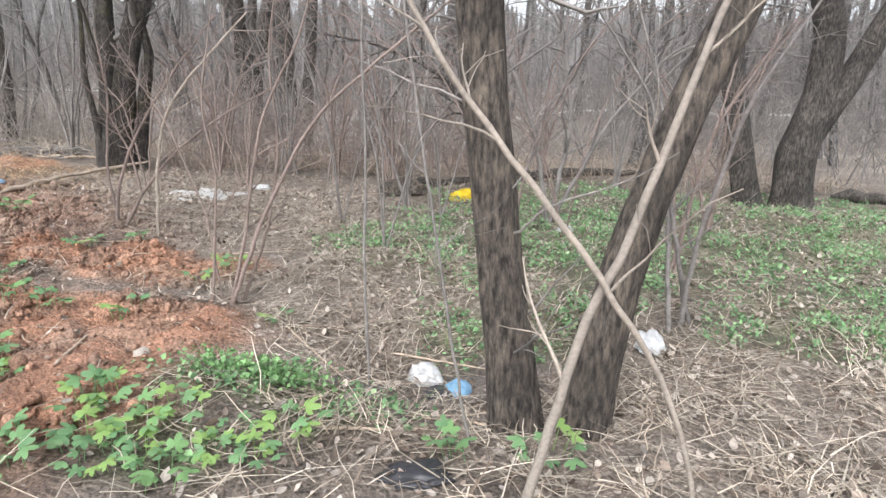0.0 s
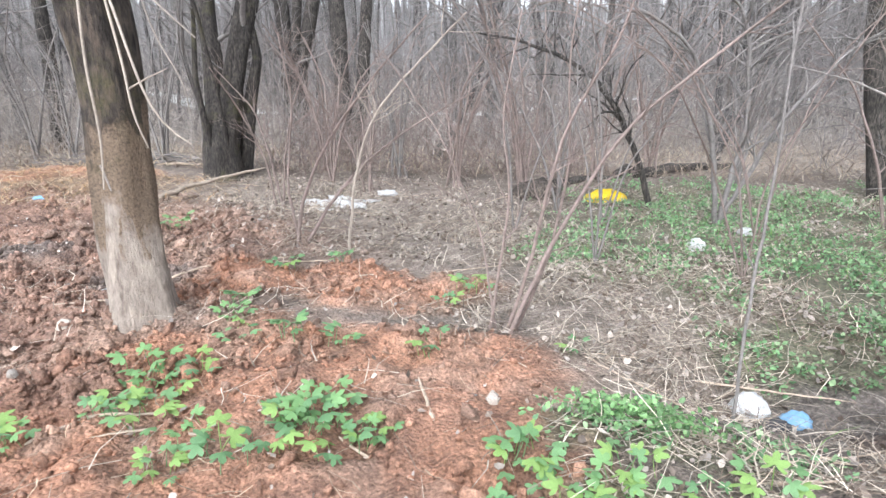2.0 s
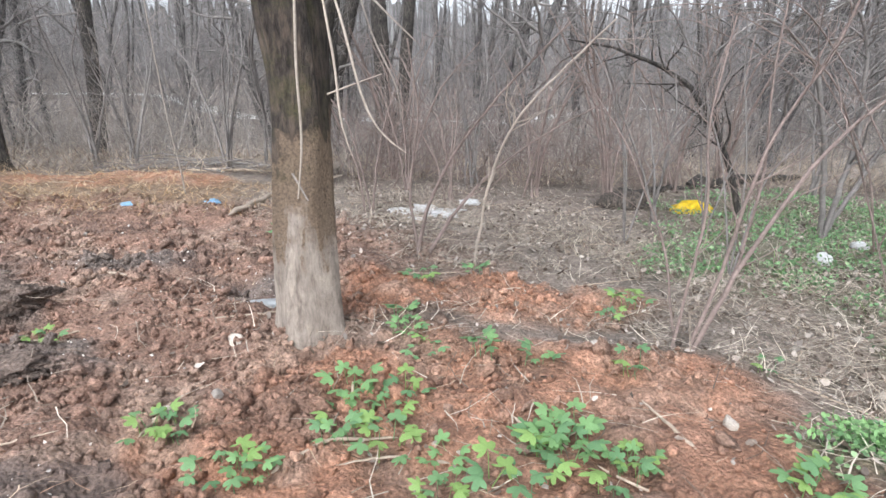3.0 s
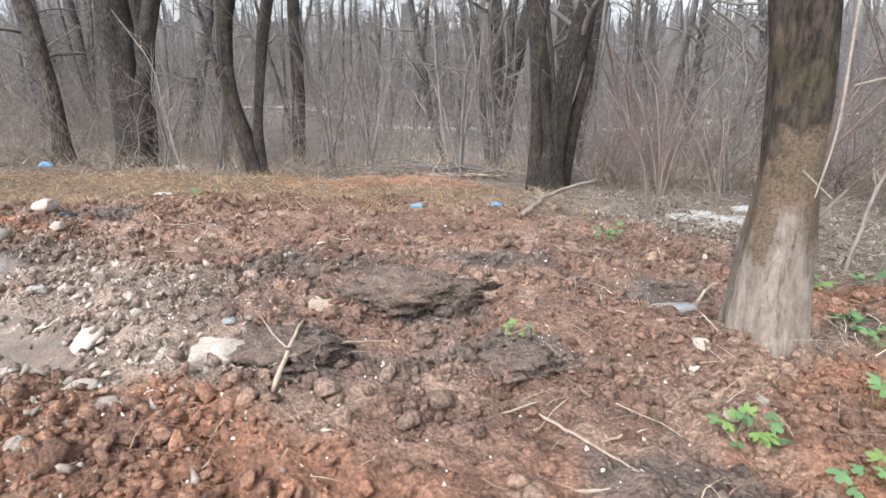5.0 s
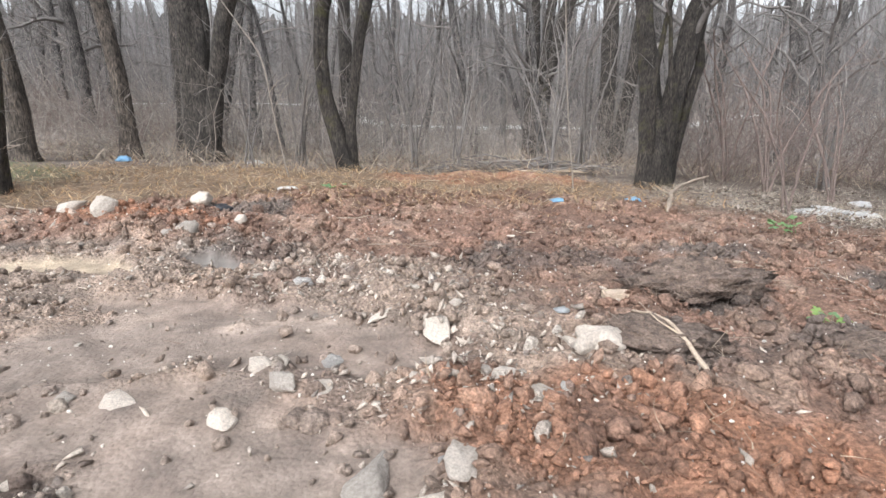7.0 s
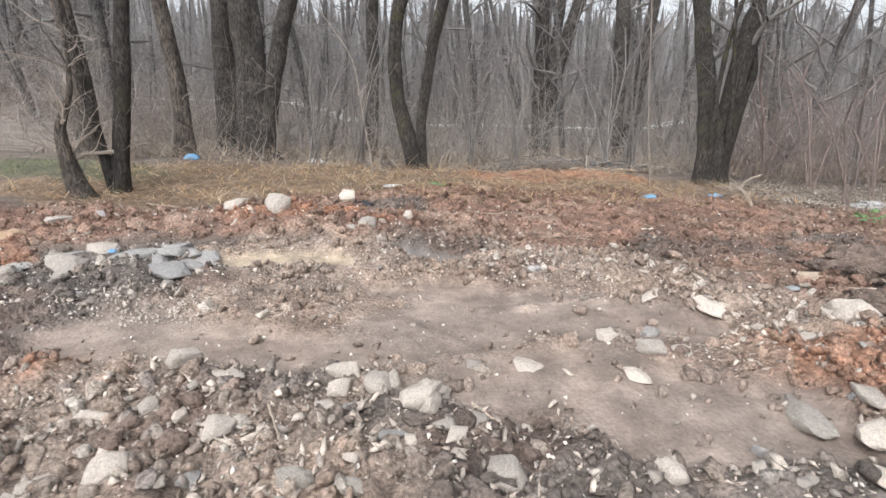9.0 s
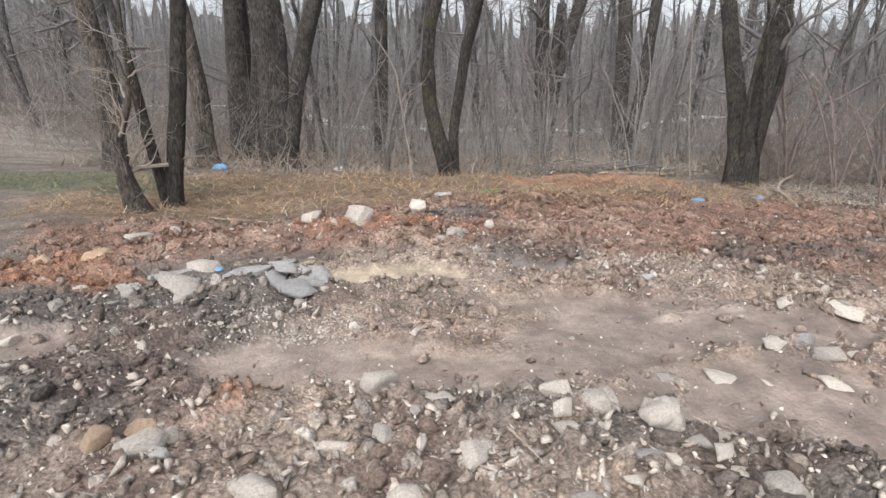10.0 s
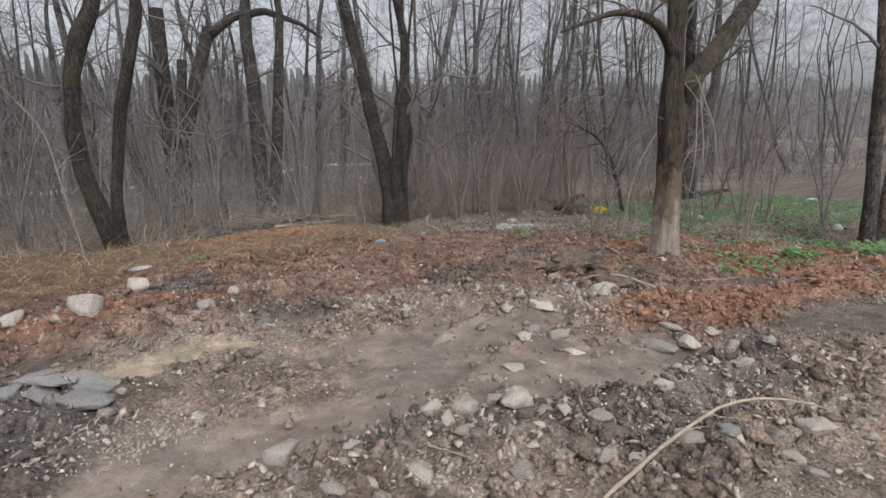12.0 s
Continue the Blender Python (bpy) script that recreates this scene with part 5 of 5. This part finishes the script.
shoots("shrub", (-1.38, 3.78, gz(-1.38, 3.78)), [
    [(-1.38, 3.78, 0.0, 0.0163), (-1.17, 3.78, 0.54, 0.0143), (-0.94, 3.78, 1.0, 0.0129), (-0.71, 3.78, 1.37, 0.0109), (-0.4, 3.77, 1.63, 0.0095), (0.02, 3.77, 1.96, 0.0075), (0.44, 3.77, 2.3, 0.0054)],
    [(-1.39, 3.8, 0.0, 0.0136), (-1.21, 3.8, 0.65, 0.0122), (-1.14, 3.8, 1.07, 0.0109), (-1.03, 3.8, 1.44, 0.0088), (-0.77, 3.79, 1.85, 0.0075), (-0.64, 3.79, 2.4, 0.0054)],
    [(-1.49, 3.77, 0.0, 0.0109), (-1.43, 3.77, 0.54, 0.0095), (-1.37, 3.77, 0.97, 0.0082), (-1.44, 3.77, 1.41, 0.0061), (-1.33, 3.83, 2.0, 0.0041)],
    [(-1.33, 3.83, 0.0, 0.0109), (-1.09, 3.87, 0.6, 0.0095), (-0.99, 3.92, 1.2, 0.0082), (-1.04, 3.92, 1.7, 0.0061), (-0.95, 4.01, 2.3, 0.0041)],
    [(-1.43, 3.83, 0.0, 0.0082), (-1.53, 3.92, 0.7, 0.0068), (-1.78, 4.02, 1.3, 0.0054), (-2.13, 4.11, 1.8, 0.0034)]], M_TWIG_RED, "dark leaning shrub with many fine twigs", "shrub", 5, 12)
shoots("shrub", (-3.05, 5.47, gz(-3.05, 5.47)), [
    [(-3.09, 5.47, 0.1, 0.02), (-3, 5.47, 0.6, 0.016), (-2.75, 5.47, 1.1, 0.012), (-2.36, 5.42, 1.6, 0.009), (-1.87, 5.33, 2.1, 0.006)], [(-3.03, 5.47, 0.1, 0.02), (-2.8, 5.47, 0.5, 0.016), (-2.46, 5.52, 0.9, 0.012), (-1.97, 5.51, 1.25, 0.008), (-1.48, 5.51, 1.5, 0.006)],
    [(-3.05, 5.52, 0.1, 0.015), (-3.15, 5.57, 0.7, 0.012), (-3.05, 5.61, 1.4, 0.009), (-3.15, 5.71, 2.0, 0.006)]], M_TWIG_RED, "low spreading shrub with reddish twigs", "shrub", 6, 7)


shoots("sapling", (0.92, 7.6, gz(0.92, 7.6)), [[(0.92, 7.6, 0.0, 0.042), (0.74, 7.6, 0.54, 0.038), (0.52, 7.6, 1.01, 0.035), (0.41, 7.6, 1.24, 0.034), (0.04, 7.6, 1.66, 0.03), (-0.38, 7.6, 1.87, 0.023), (-0.82, 7.6, 2.02, 0.016), (-1.4, 7.5, 2.1, 0.008)]], M_BARK, "dark sapling bent over in an arch", "sapling", 81, 22, 8, "", 0.9, 0.1)
shoots("sapling", (-2.6, 5.3, gz(-2.6, 5.3)), [[(-2.6, 5.3, 0.05, 0.014), (-2.5, 5.25, 0.8, 0.013), (-2.34, 5.2, 1.31, 0.012), (-2.09, 5.2, 1.59, 0.011), (-1.88, 5.2, 1.8, 0.010), (-1.56, 5.2, 2.11, 0.007)]], M_TWIG_PALE, "pale leaning shoot with fine twigs", "sapling", 82, 9, 6, "", 0.6)
shoots("shrub", (1.3, 6.6, gz(1.3, 6.6)), [[(1.3, 6.6, 0.0, 0.03), (1.1, 6.5, 1.0, 0.026), (0.7, 6.3, 1.9, 0.02), (0.0, 6.0, 2.25, 0.014), (-0.5, 5.8, 1.9, 0.007)], [(1.32, 6.6, 0.0, 0.03), (1.5, 6.6, 1.2, 0.025), (1.3, 6.5, 2.2, 0.018), (0.6, 6.4, 2.7, 0.01)],
    [(1.35, 6.65, 0.0, 0.026), (1.9, 6.7, 1.1, 0.022), (2.5, 6.6, 1.9, 0.015), (3.1, 6.5, 2.2, 0.008)]], M_TWIG, "tall arching bare shrub over green herbs", "shrub", 83, 26, 6, "", 0.9, 0.12)


def shrub(x, y, high, n, seed, mat, label):
    r = np.random.default_rng(seed)
    lines = []
    for i in range(n):
        a, s = r.uniform(0, 6.28), r.uniform(0.25, 0.7)
        z = gz(x, y)
        t = 0.006 + 0.006 * high
        lines.append([(x + r.normal(0, 0.06), y + r.normal(0, 0.06), z - 0.03, t), (x + math.cos(a) * s * 0.3, y + math.sin(a) * s * 0.3, z + high * 0.35, t * 0.85), (x + math.cos(a) * s * 0.8, y + math.sin(a) * s * 0.8, z + high * 0.7, t * 0.6), (x + math.cos(a + 0.4) * s * 1.6, y + math.sin(a + 0.4) * s * 1.6, z + high, t * 0.35)])
    return shoots("shrub", (x, y, gz(x, y)), lines, mat, label, "shrub", seed, 8, 5, "bare shrubs")


for i, (x, y, high, n) in enumerate([(-0.61, 7.98, 2.4, 7), (-1.55, 8.58, 2.0, 6), (-2.34, 9.13, 2.2, 6), (0.68, 9.23, 2.3, 5), (1.66, 9.7, 2.6, 5), (2.77, 9.15, 2.4, 4), (-3.51, 9.68, 2.2, 5), (2.09, 4.85, 1.9, 3), (1.64, 3.62, 2.1, 3), (3.04, 6.35, 2.2, 4), (-3.67, 7.28, 1.6, 3), (6.05, 6.9, 2.2, 4),
                                     (-6.2, 9.87, 2.4, 5), (-7.73, 10.07, 2.2, 5), (-8.49, 10.36, 2.5, 5), (-5.63, 10.41, 2.6, 6), (-10.6, 10.33, 2.4, 5), (-11.28, 9.82, 2.0, 4), (-3.3, 8.76, 2.0, 4), (-2.71, 8.2, 1.5, 4), (-0.35, 7.1, 1.8, 4)]):
    shrub(x, y, high, n, 500 + i, (M_TWIG_RED, M_TWIG)[x < -5 or i % 3 == 2], "bare grey many-stemmed shrub" if x < -5 or i % 3 == 2 else "bare reddish-brown many-stemmed shrub")
for i, line in enumerate([[(-9.99, 8.23, 0.1, 0.013), (-10.18, 8.23, 1.35, 0.012), (-10.27, 8.24, 2.04, 0.01), (-10.78, 8.26, 2.75, 0.006)], [(-6.04, 7.86, 0.1, 0.01), (-6.19, 7.86, 1.41, 0.009), (-6.29, 7.86, 2.9, 0.006)]]):
    shoots("sapling", line[0][:3], [line], M_TWIG_PALE, "slender pale bent sapling before the brush", "sapling", 60 + i, 4, 6)
for i, line in enumerate([[(-3.59, 3.62, 2.3, 0.012), (-3.61, 3.58, 1.69, 0.012), (-3.6, 3.6, 1.37, 0.011), (-3.65, 3.62, 1.07, 0.007)], [(-3.51, 3.62, 2.35, 0.012), (-3.41, 3.58, 1.69, 0.011), (-3.41, 3.58, 1.46, 0.01), (-3.35, 3.58, 1.30, 0.005)], [(-3.69, 3.75, 2.5, 0.012), (-3.16, 3.56, 1.98, 0.009), (-3.02, 3.56, 1.85, 0.005)],
                          [(-3.69, 3.7, 1.19, 0.012), (-3.59, 3.58, 1.07, 0.008)], [(-3.59, 3.66, 2.6, 0.012), (-3.35, 3.47, 1.92, 0.011), (-3.29, 3.47, 1.61, 0.011), (-3.21, 3.47, 1.39, 0.009), (-3.07, 3.46, 1.33, 0.005)], [(-3.44, 3.7, 2.6, 0.01), (-3.22, 3.56, 1.83, 0.008), (-3.08, 3.56, 1.61, 0.006), (-3.1, 3.56, 1.48, 0.004)],
                          [(-3.49, 3.75, 1.6, 0.009), (-3.31, 3.61, 1.66, 0.007), (-3.19, 3.56, 1.7, 0.004)]]):
    c = np.array(line)
    c[:, 1] -= 0.03
    c[:, 3] *= 0.6
    c[:, :3] -= np.array(TREE_A.location)
    q = spline(c, 16)
    v, f = tubes(q[None, :, :3], q[None, :, 3], 6)
    part("dead_shoot", ready_mesh("dead_shoot", v, f, shade=True), M_TWIG_PALE, TREE_A, "pale hanging dead shoot")

for i, (x, y, dx) in enumerate([(-0.44, 5.14, 0.5), (0.66, 4.76, -0.3), (-1.01, 6.16, 0.2), (1.36, 5.88, -0.6), (0.06, 6.72, 0.4)]):
    r = np.random.default_rng(560 + i)
    lines = []
    for k in range(3):
        a = r.uniform(-0.6, 0.6) + (0 if k % 2 else 3.14)
        z, b = gz(x, y), r.uniform(0.5, 1.1)
        lines.append([(x, y, z - 0.03, 0.010), (x + dx * 0.2 + math.cos(a) * b * 0.2, y + r.normal(0, 0.1), z + 0.9, 0.0085), (x + dx * 0.5 + math.cos(a) * b * 0.7, y + r.normal(0, 0.2), z + 1.7, 0.006), (x + dx + math.cos(a) * b * 1.4, y + r.normal(0, 0.3), z + 2.2, 0.005), (x + dx + math.cos(a) * b * 2.0, y + r.normal(0, 0.3), z + 2.1, 0.003)])
    shoots("shrub", (x, y, gz(x, y)), lines, (M_TWIG, M_TWIG_RED)[i % 2], "arching bare shrub with drooping fine twigs", "shrub", 570 + i, 8, 4, "bare shrubs", 0.7, 0.25)

# ---- sticks and logs ----


def stick(line, r0, label="pale dry stick lying on the soil", mat=None, twigs=0, name="stick", raised=None):
    pts = [(x, y, gz(x, y) + r0 * 0.8 + (raised[i] if raised else 0), r0 * (1 - 0.55 * i / max(1, len(line) - 1))) for i, (x, y) in enumerate(line)]
    c = np.array(pts)
    base = c[0, :3].copy()
    c[:, :3] -= base
    q = spline(c, 14)
    q[0, 3] *= 0.25
    q[-1, 3] *= 0.4
    q[1:-1, :3] += rng.normal(0, 0.3, (12, 3)) * q[1:-1, 3:4]
    pieces = [tubes(q[None, :, :3], q[None, :, 3], 7)]
    if twigs:
        P1, R1 = offshoots(q[None, :, :3], q[None, :, 3], twigs, 0.25, 0.6, 0.15, 5, rng, 0.3, 0, 0.6)
        pieces.append(tubes(P1, R1, 4))
    v, f = joined(pieces)
    ob = part(name, ready_mesh(name, v, f, shade=True), mat or M_STICK)
    ob.location = base
    return tagged(ob, label, "stick" if name == "stick" else name, "sticks on the ground" if name == "stick" else "")


stick([(-6.08, 2.53), (-6.12, 2.81), (-6.16, 3.05), (-6.33, 3.52)], 0.013, "forked pale stick standing from the soil", twigs=2, raised=[0, 0.05, 0.06, 0.02])
stick([(-6.1, 2.78), (-5.95, 3.18), (-5.78, 3.32)], 0.010, raised=[0.06, 0.04, 0.0])
for line, r0 in (([(-5.29, 3.46), (-5.13, 3.59), (-4.97, 3.83)], 0.009), ([(-4.4, 3.7), (-4.39, 3.98)], 0.007), ([(-5.27, 4.55), (-5.05, 4.54)], 0.012), ([(-5.14, 2.72), (-4.91, 2.96)], 0.006), ([(-6.84, 9.79), (-6.04, 9.69), (-5.37, 9.86)], 0.03),
                 ([(-5.15, 3.37), (-5.03, 3.7)], 0.009), ([(-4.28, 3.9), (-4.13, 3.99), (-3.89, 4.17)], 0.012), ([(-4.72, 4.14), (-4.43, 4.09), (-4.18, 4.04)], 0.008), ([(-3.95, 4.41), (-3.76, 4.64)], 0.009), ([(-4.86, 2.31), (-4.55, 2.31)], 0.008), ([(-4.98, 2.79), (-4.64, 2.34)], 0.008), ([(-1.11, 4.39), (-1.43, 3.64)], 0.01), ([(-1.88, 4.03), (-1.36, 4.43)], 0.008),
                 ([(-4.48, 3.53), (-4.45, 3.71)], 0.006), ([(-3.6, 4.81), (-3.23, 4.96), (-2.74, 5.05)], 0.01), ([(-3.59, 2.55), (-3.42, 2.77), (-3.1, 2.83)], 0.014), ([(-4.73, 2.61), (-4.53, 2.74)], 0.006), ([(-3.92, 4.41), (-3.7, 4.87), (-3.04, 5.1)], 0.012), ([(-2.6, 2.98), (-2.18, 2.52), (-1.92, 2.3)], 0.009),
                 ([(-1.84, 2.65), (-1.92, 3.07)], 0.011), ([(-0.93, 3.57), (-0.45, 2.99)], 0.007), ([(-0.5, 2.38), (-0.01, 2.5), (0.24, 2.67)], 0.008), ([(-0.75, 2.06), (-0.31, 2.23)], 0.006), ([(-11, 1.54), (-11.03, 1.68)], 0.008), ([(-9.56, 1.7), (-9.45, 1.48)], 0.006), ([(-8.75, 1.83), (-8.59, 1.61)], 0.007), ([(-10.42, 2.05), (-10.22, 1.98)], 0.005),
                 ([(-0.61, 2.88), (0.09, 2.73), (0.67, 2.87)], 0.007), ([(-0.24, 3.54), (0.56, 3.25)], 0.008), ([(-1.85, 4.77), (-1.18, 5.14)], 0.008), ([(-3.66, 6.64), (-2.98, 6.91), (-2.3, 6.82)], 0.009), ([(-3.45, 6.08), (-2.67, 5.98)], 0.008), ([(-2.29, 6.35), (-1.51, 6.63)], 0.007), ([(-12.13, 5.68), (-11.45, 5.37)], 0.01)):
    stick(line, r0)
stick([(-9.31, 0.92), (-8.46, 1.01), (-7.99, 0.98), (-7.64, 0.72), (-7.68, 0.6)], 0.011, "long pale dead branch arching over rubble", twigs=3, raised=[0.03, 0.1, 0.14, 0.13, 0.08])
stick([(-5.16, 6.74), (-5, 7.2), (-4.93, 7.62), (-4.55, 8.21), (-4.17, 8.48)], 0.035, "crooked pale branch lying on dead grass", twigs=2, name="branch", raised=[0, 0.03, 0.05, 0.1, 0.2])
stick([(0.98, 9.33), (1.76, 9.7), (2.74, 10.26), (3.73, 10.82)], 0.11, "fallen dark log along the green patch", M_BARK, name="log")
stick([(-0.38, 8.49), (0.39, 9.05), (1.37, 9.51)], 0.07, "thin fallen log under bare shrubs", M_BARK, name="log")
stick([(5.99, 8.78), (7.4, 8.59), (8.8, 8.68)], 0.1, "fallen dark log along the green patch", M_BARK, name="log")
r = np.random.default_rng(90)
for i in range(46):
    x, y = (r.uniform(-4.5, 3), r.uniform(2.2, 9)) if i < 30 else (r.uniform(-12, -5), r.uniform(4.5, 9.5))
    a, L = r.uniform(0, 6.28), r.uniform(0.2, 0.7)
    stick([(x, y), (x + math.cos(a) * L * 0.5, y + math.sin(a) * L * 0.5), (x + math.cos(a + 0.2) * L, y + math.sin(a + 0.2) * L)], r.uniform(0.004, 0.009))
pile = []
for i in range(55):
    a, L = r.uniform(-0.5, 0.5) + (3.14 if r.random() < 0.5 else 0), r.uniform(0.4, 1.3)
    x, y = r.normal(-7.0, 0.55), r.normal(10.1, 0.22)
    z = gz(x, y) + r.uniform(0.02, 0.22) * math.exp(-((x + 7.0) / 0.6) ** 2)
    p = np.array([(x, y, z), (x + math.cos(a) * L * 0.5, y + math.sin(a) * L * 0.4, z + r.uniform(-0.02, 0.1)), (x + math.cos(a) * L, y + math.sin(a) * L * 0.6, z + r.uniform(-0.04, 0.08))])
    pile.append(tubes(p[None], np.array([[1, 0.8, 0.5]]) * r.uniform(0.006, 0.018), 5))
v, f = joined(pile)
tagged(part("brushwood_heap", ready_mesh("brushwood_heap", v, f), M_TWIG), "heap of broken brushwood at the bank edge", "brushwood", kind="stuff")

def sod(x, y, size, turn, label, seed):
    """A torn lump of root-bound soil with straw and rootlets sticking out."""
    r = np.random.default_rng(seed)
    v, f = ball(4)
    n = np.array([noise.noise(Vector(p) * 1.7 + Vector((seed, 0, 0))) + 1.1 * abs(noise.noise(Vector(p) * 4.5 + Vector((0, seed, 0)))) + 0.6 * noise.noise(Vector(p) * 11) for p in v])
    v = v * (0.8 + 0.4 * n[:, None]) * np.array(size) * 0.5
    t = np.array([0.185, 0.14, 0.115]) * r.uniform(0.7, 1.3, (len(v), 1))
    thing = part("sod", ready_mesh("sod", v, f, t, np.zeros(len(v)), True), M_CLOD)
    thing.matrix_basis = pose(x, y, gz(x, y) + size[2] * 0.15, 0, 0, turn)
    tagged(thing, label, "soil clod")
    k = r.integers(len(v), size=16)
    P = np.stack([v[k] * 0.9, v[k] * 1.15 + r.normal(0, 0.03, (16, 3)), v[k] * 1.3 + r.normal(0, 0.06, (16, 3))], 1)
    tagged(part("root_fringe", ready_mesh("root_fringe", *tubes(P, np.full((16, 3), 0.0018), 3)), M_STICK, thing), kind="stuff")


sod(-5.75, 3.85, (0.9, 0.42, 0.26), 8, "dark torn sod lying on dug soil", 4)
sod(-6.2, 2.95, (0.62, 0.4, 0.14), -12, "flattened dark sod beside a stick", 9)
sod(-5.1, 3.2, (0.55, 0.34, 0.13), 10, "dark sod with a green tuft", 12)
bm = bmesh.new()
bmesh.ops.create_cube(bm, size=1.0)
bmesh.ops.scale(bm, vec=(0.27, 0.075, 0.05), verts=bm.verts)
bmesh.ops.bevel(bm, geom=list(bm.edges), offset=0.008, segments=2, affect="EDGES")
bmesh.ops.subdivide_edges(bm, edges=[e for e in bm.edges if e.calc_length() > 0.1], cuts=6)
for k in bm.verts:
    k.co += Vector((0, 0, 0.008)) * noise.noise(k.co * 25) + Vector((0, 0.01, 0)) * noise.noise(k.co * 14)
plank_mesh = bpy.data.meshes.new("plank")
bm.to_mesh(plank_mesh)
bm.free()
plank = part("plank", plank_mesh, M_STICK)
plank.matrix_basis = pose(-6.22, 3.68, gz(-6.22, 3.68) + 0.02, 4, 3, 12)
tagged(plank, "short pale broken board half sunk in soil", "board")

# ---- litter ----


def crumpled(name, x, y, size, mat, label, seed, lift=0.3, category="plastic bag", turn=0.0, ridge=0.35):
    """A crumpled plastic bag or sheet of size (length, width, height)."""
    v, f = ball(4)
    n = np.zeros(len(v))
    for q, (s, w) in enumerate(((1.4, 1.0), (3.1, 0.6), (7.0, 0.3))):
        n += w * np.abs(np.array([noise.noise(Vector(p) * s + Vector((seed * 3.7, q, 0))) for p in v]))
    v = v * (0.72 + ridge * n[:, None])
    v[:, 2] = np.where(v[:, 2] < 0, v[:, 2] * 0.25, v[:, 2])
    v = v * np.array(size) * 0.5
    ob = part(name, ready_mesh(name, v, f, shade=True), mat)
    ob.matrix_basis = pose(x, y, gz(x, y) + size[2] * lift * 0.3, 0, 0, turn)
    return tagged(ob, label, category)


crumpled("plastic_bag", 0.44, 7.9, (0.72, 0.36, 0.30), M_YELLOW, "bright yellow plastic bag on green herbs", 1, turn=15)
crumpled("plastic_bag", 0.0, 3.34, (0.24, 0.2, 0.26), M_WHITE, "crumpled white plastic bag in a hollow", 2)
crumpled("plastic_bag", 0.21, 3.22, (0.2, 0.14, 0.16), M_BLUE, "bright blue plastic bag among dead leaves", 3, turn=-20)
crumpled("plastic_bag", 0.13, 3.22, (0.34, 0.2, 0.12), M_BLACK, "black plastic bag flattened among leaves", 4)
crumpled("plastic_bag", 0.62, 5.55, (0.18, 0.16, 0.2), M_WHITE, "crumpled white plastic bag on green herbs", 5)
crumpled("plastic_bag", 1.37, 3.29, (0.2, 0.2, 0.22), M_WHITE, "clear-white plastic bag on dead leaves", 6)
r = np.random.default_rng(97)
for i in range(15):
    crumpled("plastic_sheet", -2.82 + r.normal(0, 0.22), 7.45 + r.normal(0, 0.13), (r.uniform(0.18, 0.38), r.uniform(0.06, 0.14), r.uniform(0.03, 0.09)), M_WHITE, "torn strip of white plastic sheet on dead grass", 70 + i, category="plastic sheet", turn=r.uniform(-40, 40), ridge=0.8)
crumpled("plastic_sheet", -2.45, 8.0, (0.3, 0.22, 0.13), M_WHITE, "small white plastic scrap on dead grass", 8, category="plastic sheet")
crumpled("plastic_scrap", -5.46, 7.14, (0.22, 0.16, 0.10), M_BLUE, "pale blue plastic scrap on brown soil", 10, category="plastic scrap")
crumpled("plastic_scrap", -6.34, 7.0, (0.22, 0.14, 0.07), M_BLUE, "muddy blue plastic scrap on brown soil", 11, category="plastic scrap")
crumpled("plastic_scrap", -13.19, 9.23, (0.3, 0.2, 0.18), M_BLUE, "bright blue plastic bag near tree foot", 12, category="plastic bag")
crumpled("plastic_sheet", -4.08, 4.35, (0.42, 0.16, 0.09), M_GREYFILM, "grey clear plastic wrapper in a pit", 13, category="plastic wrapper", turn=12)
crumpled("plastic_bag", 0.01, 1.98, (0.3, 0.2, 0.08), M_BLACK, "black plastic film under dead leaves", 14)
crumpled("plastic_scrap", -9.62, 7.12, (0.28, 0.16, 0.08), M_WHITE, "white plastic scraps in straw", 15, category="plastic scrap")
crumpled("plastic_scrap", -11.37, 10.19, (0.35, 0.25, 0.15), M_WHITE, "white plastic scraps at a tree foot", 16, category="plastic scrap")
crumpled("plastic_scrap", 1.41, 6.16, (0.2, 0.2, 0.12), M_WHITE, "small white scrap on green herbs", 17, category="plastic scrap")
crumpled("plastic_bag", 7.48, 5.77, (0.4, 0.3, 0.25), M_WHITE, "white plastic bag on green herbs", 18)
crumpled("plastic_scrap", -9.82, 5.75, (0.3, 0.2, 0.12), M_BLACK, "black plastic scrap on brown soil", 19, category="plastic scrap")
crumpled("plastic_scrap", -6.64, 3.24, (0.1, 0.07, 0.05), M_GREYFILM, "clear plastic lid among clods", 20, category="plastic scrap")
crumpled("plastic_scrap", -11.36, 3.75, (0.08, 0.06, 0.05), M_BLUE, "pale blue plastic scrap on black soil", 21, category="plastic scrap")
crumpled("stump", -0.48, 7.95, (0.8, 0.45, 0.42), M_BARK_SMOOTH, "dark rotten stump overgrown with roots", 22, category="stump")
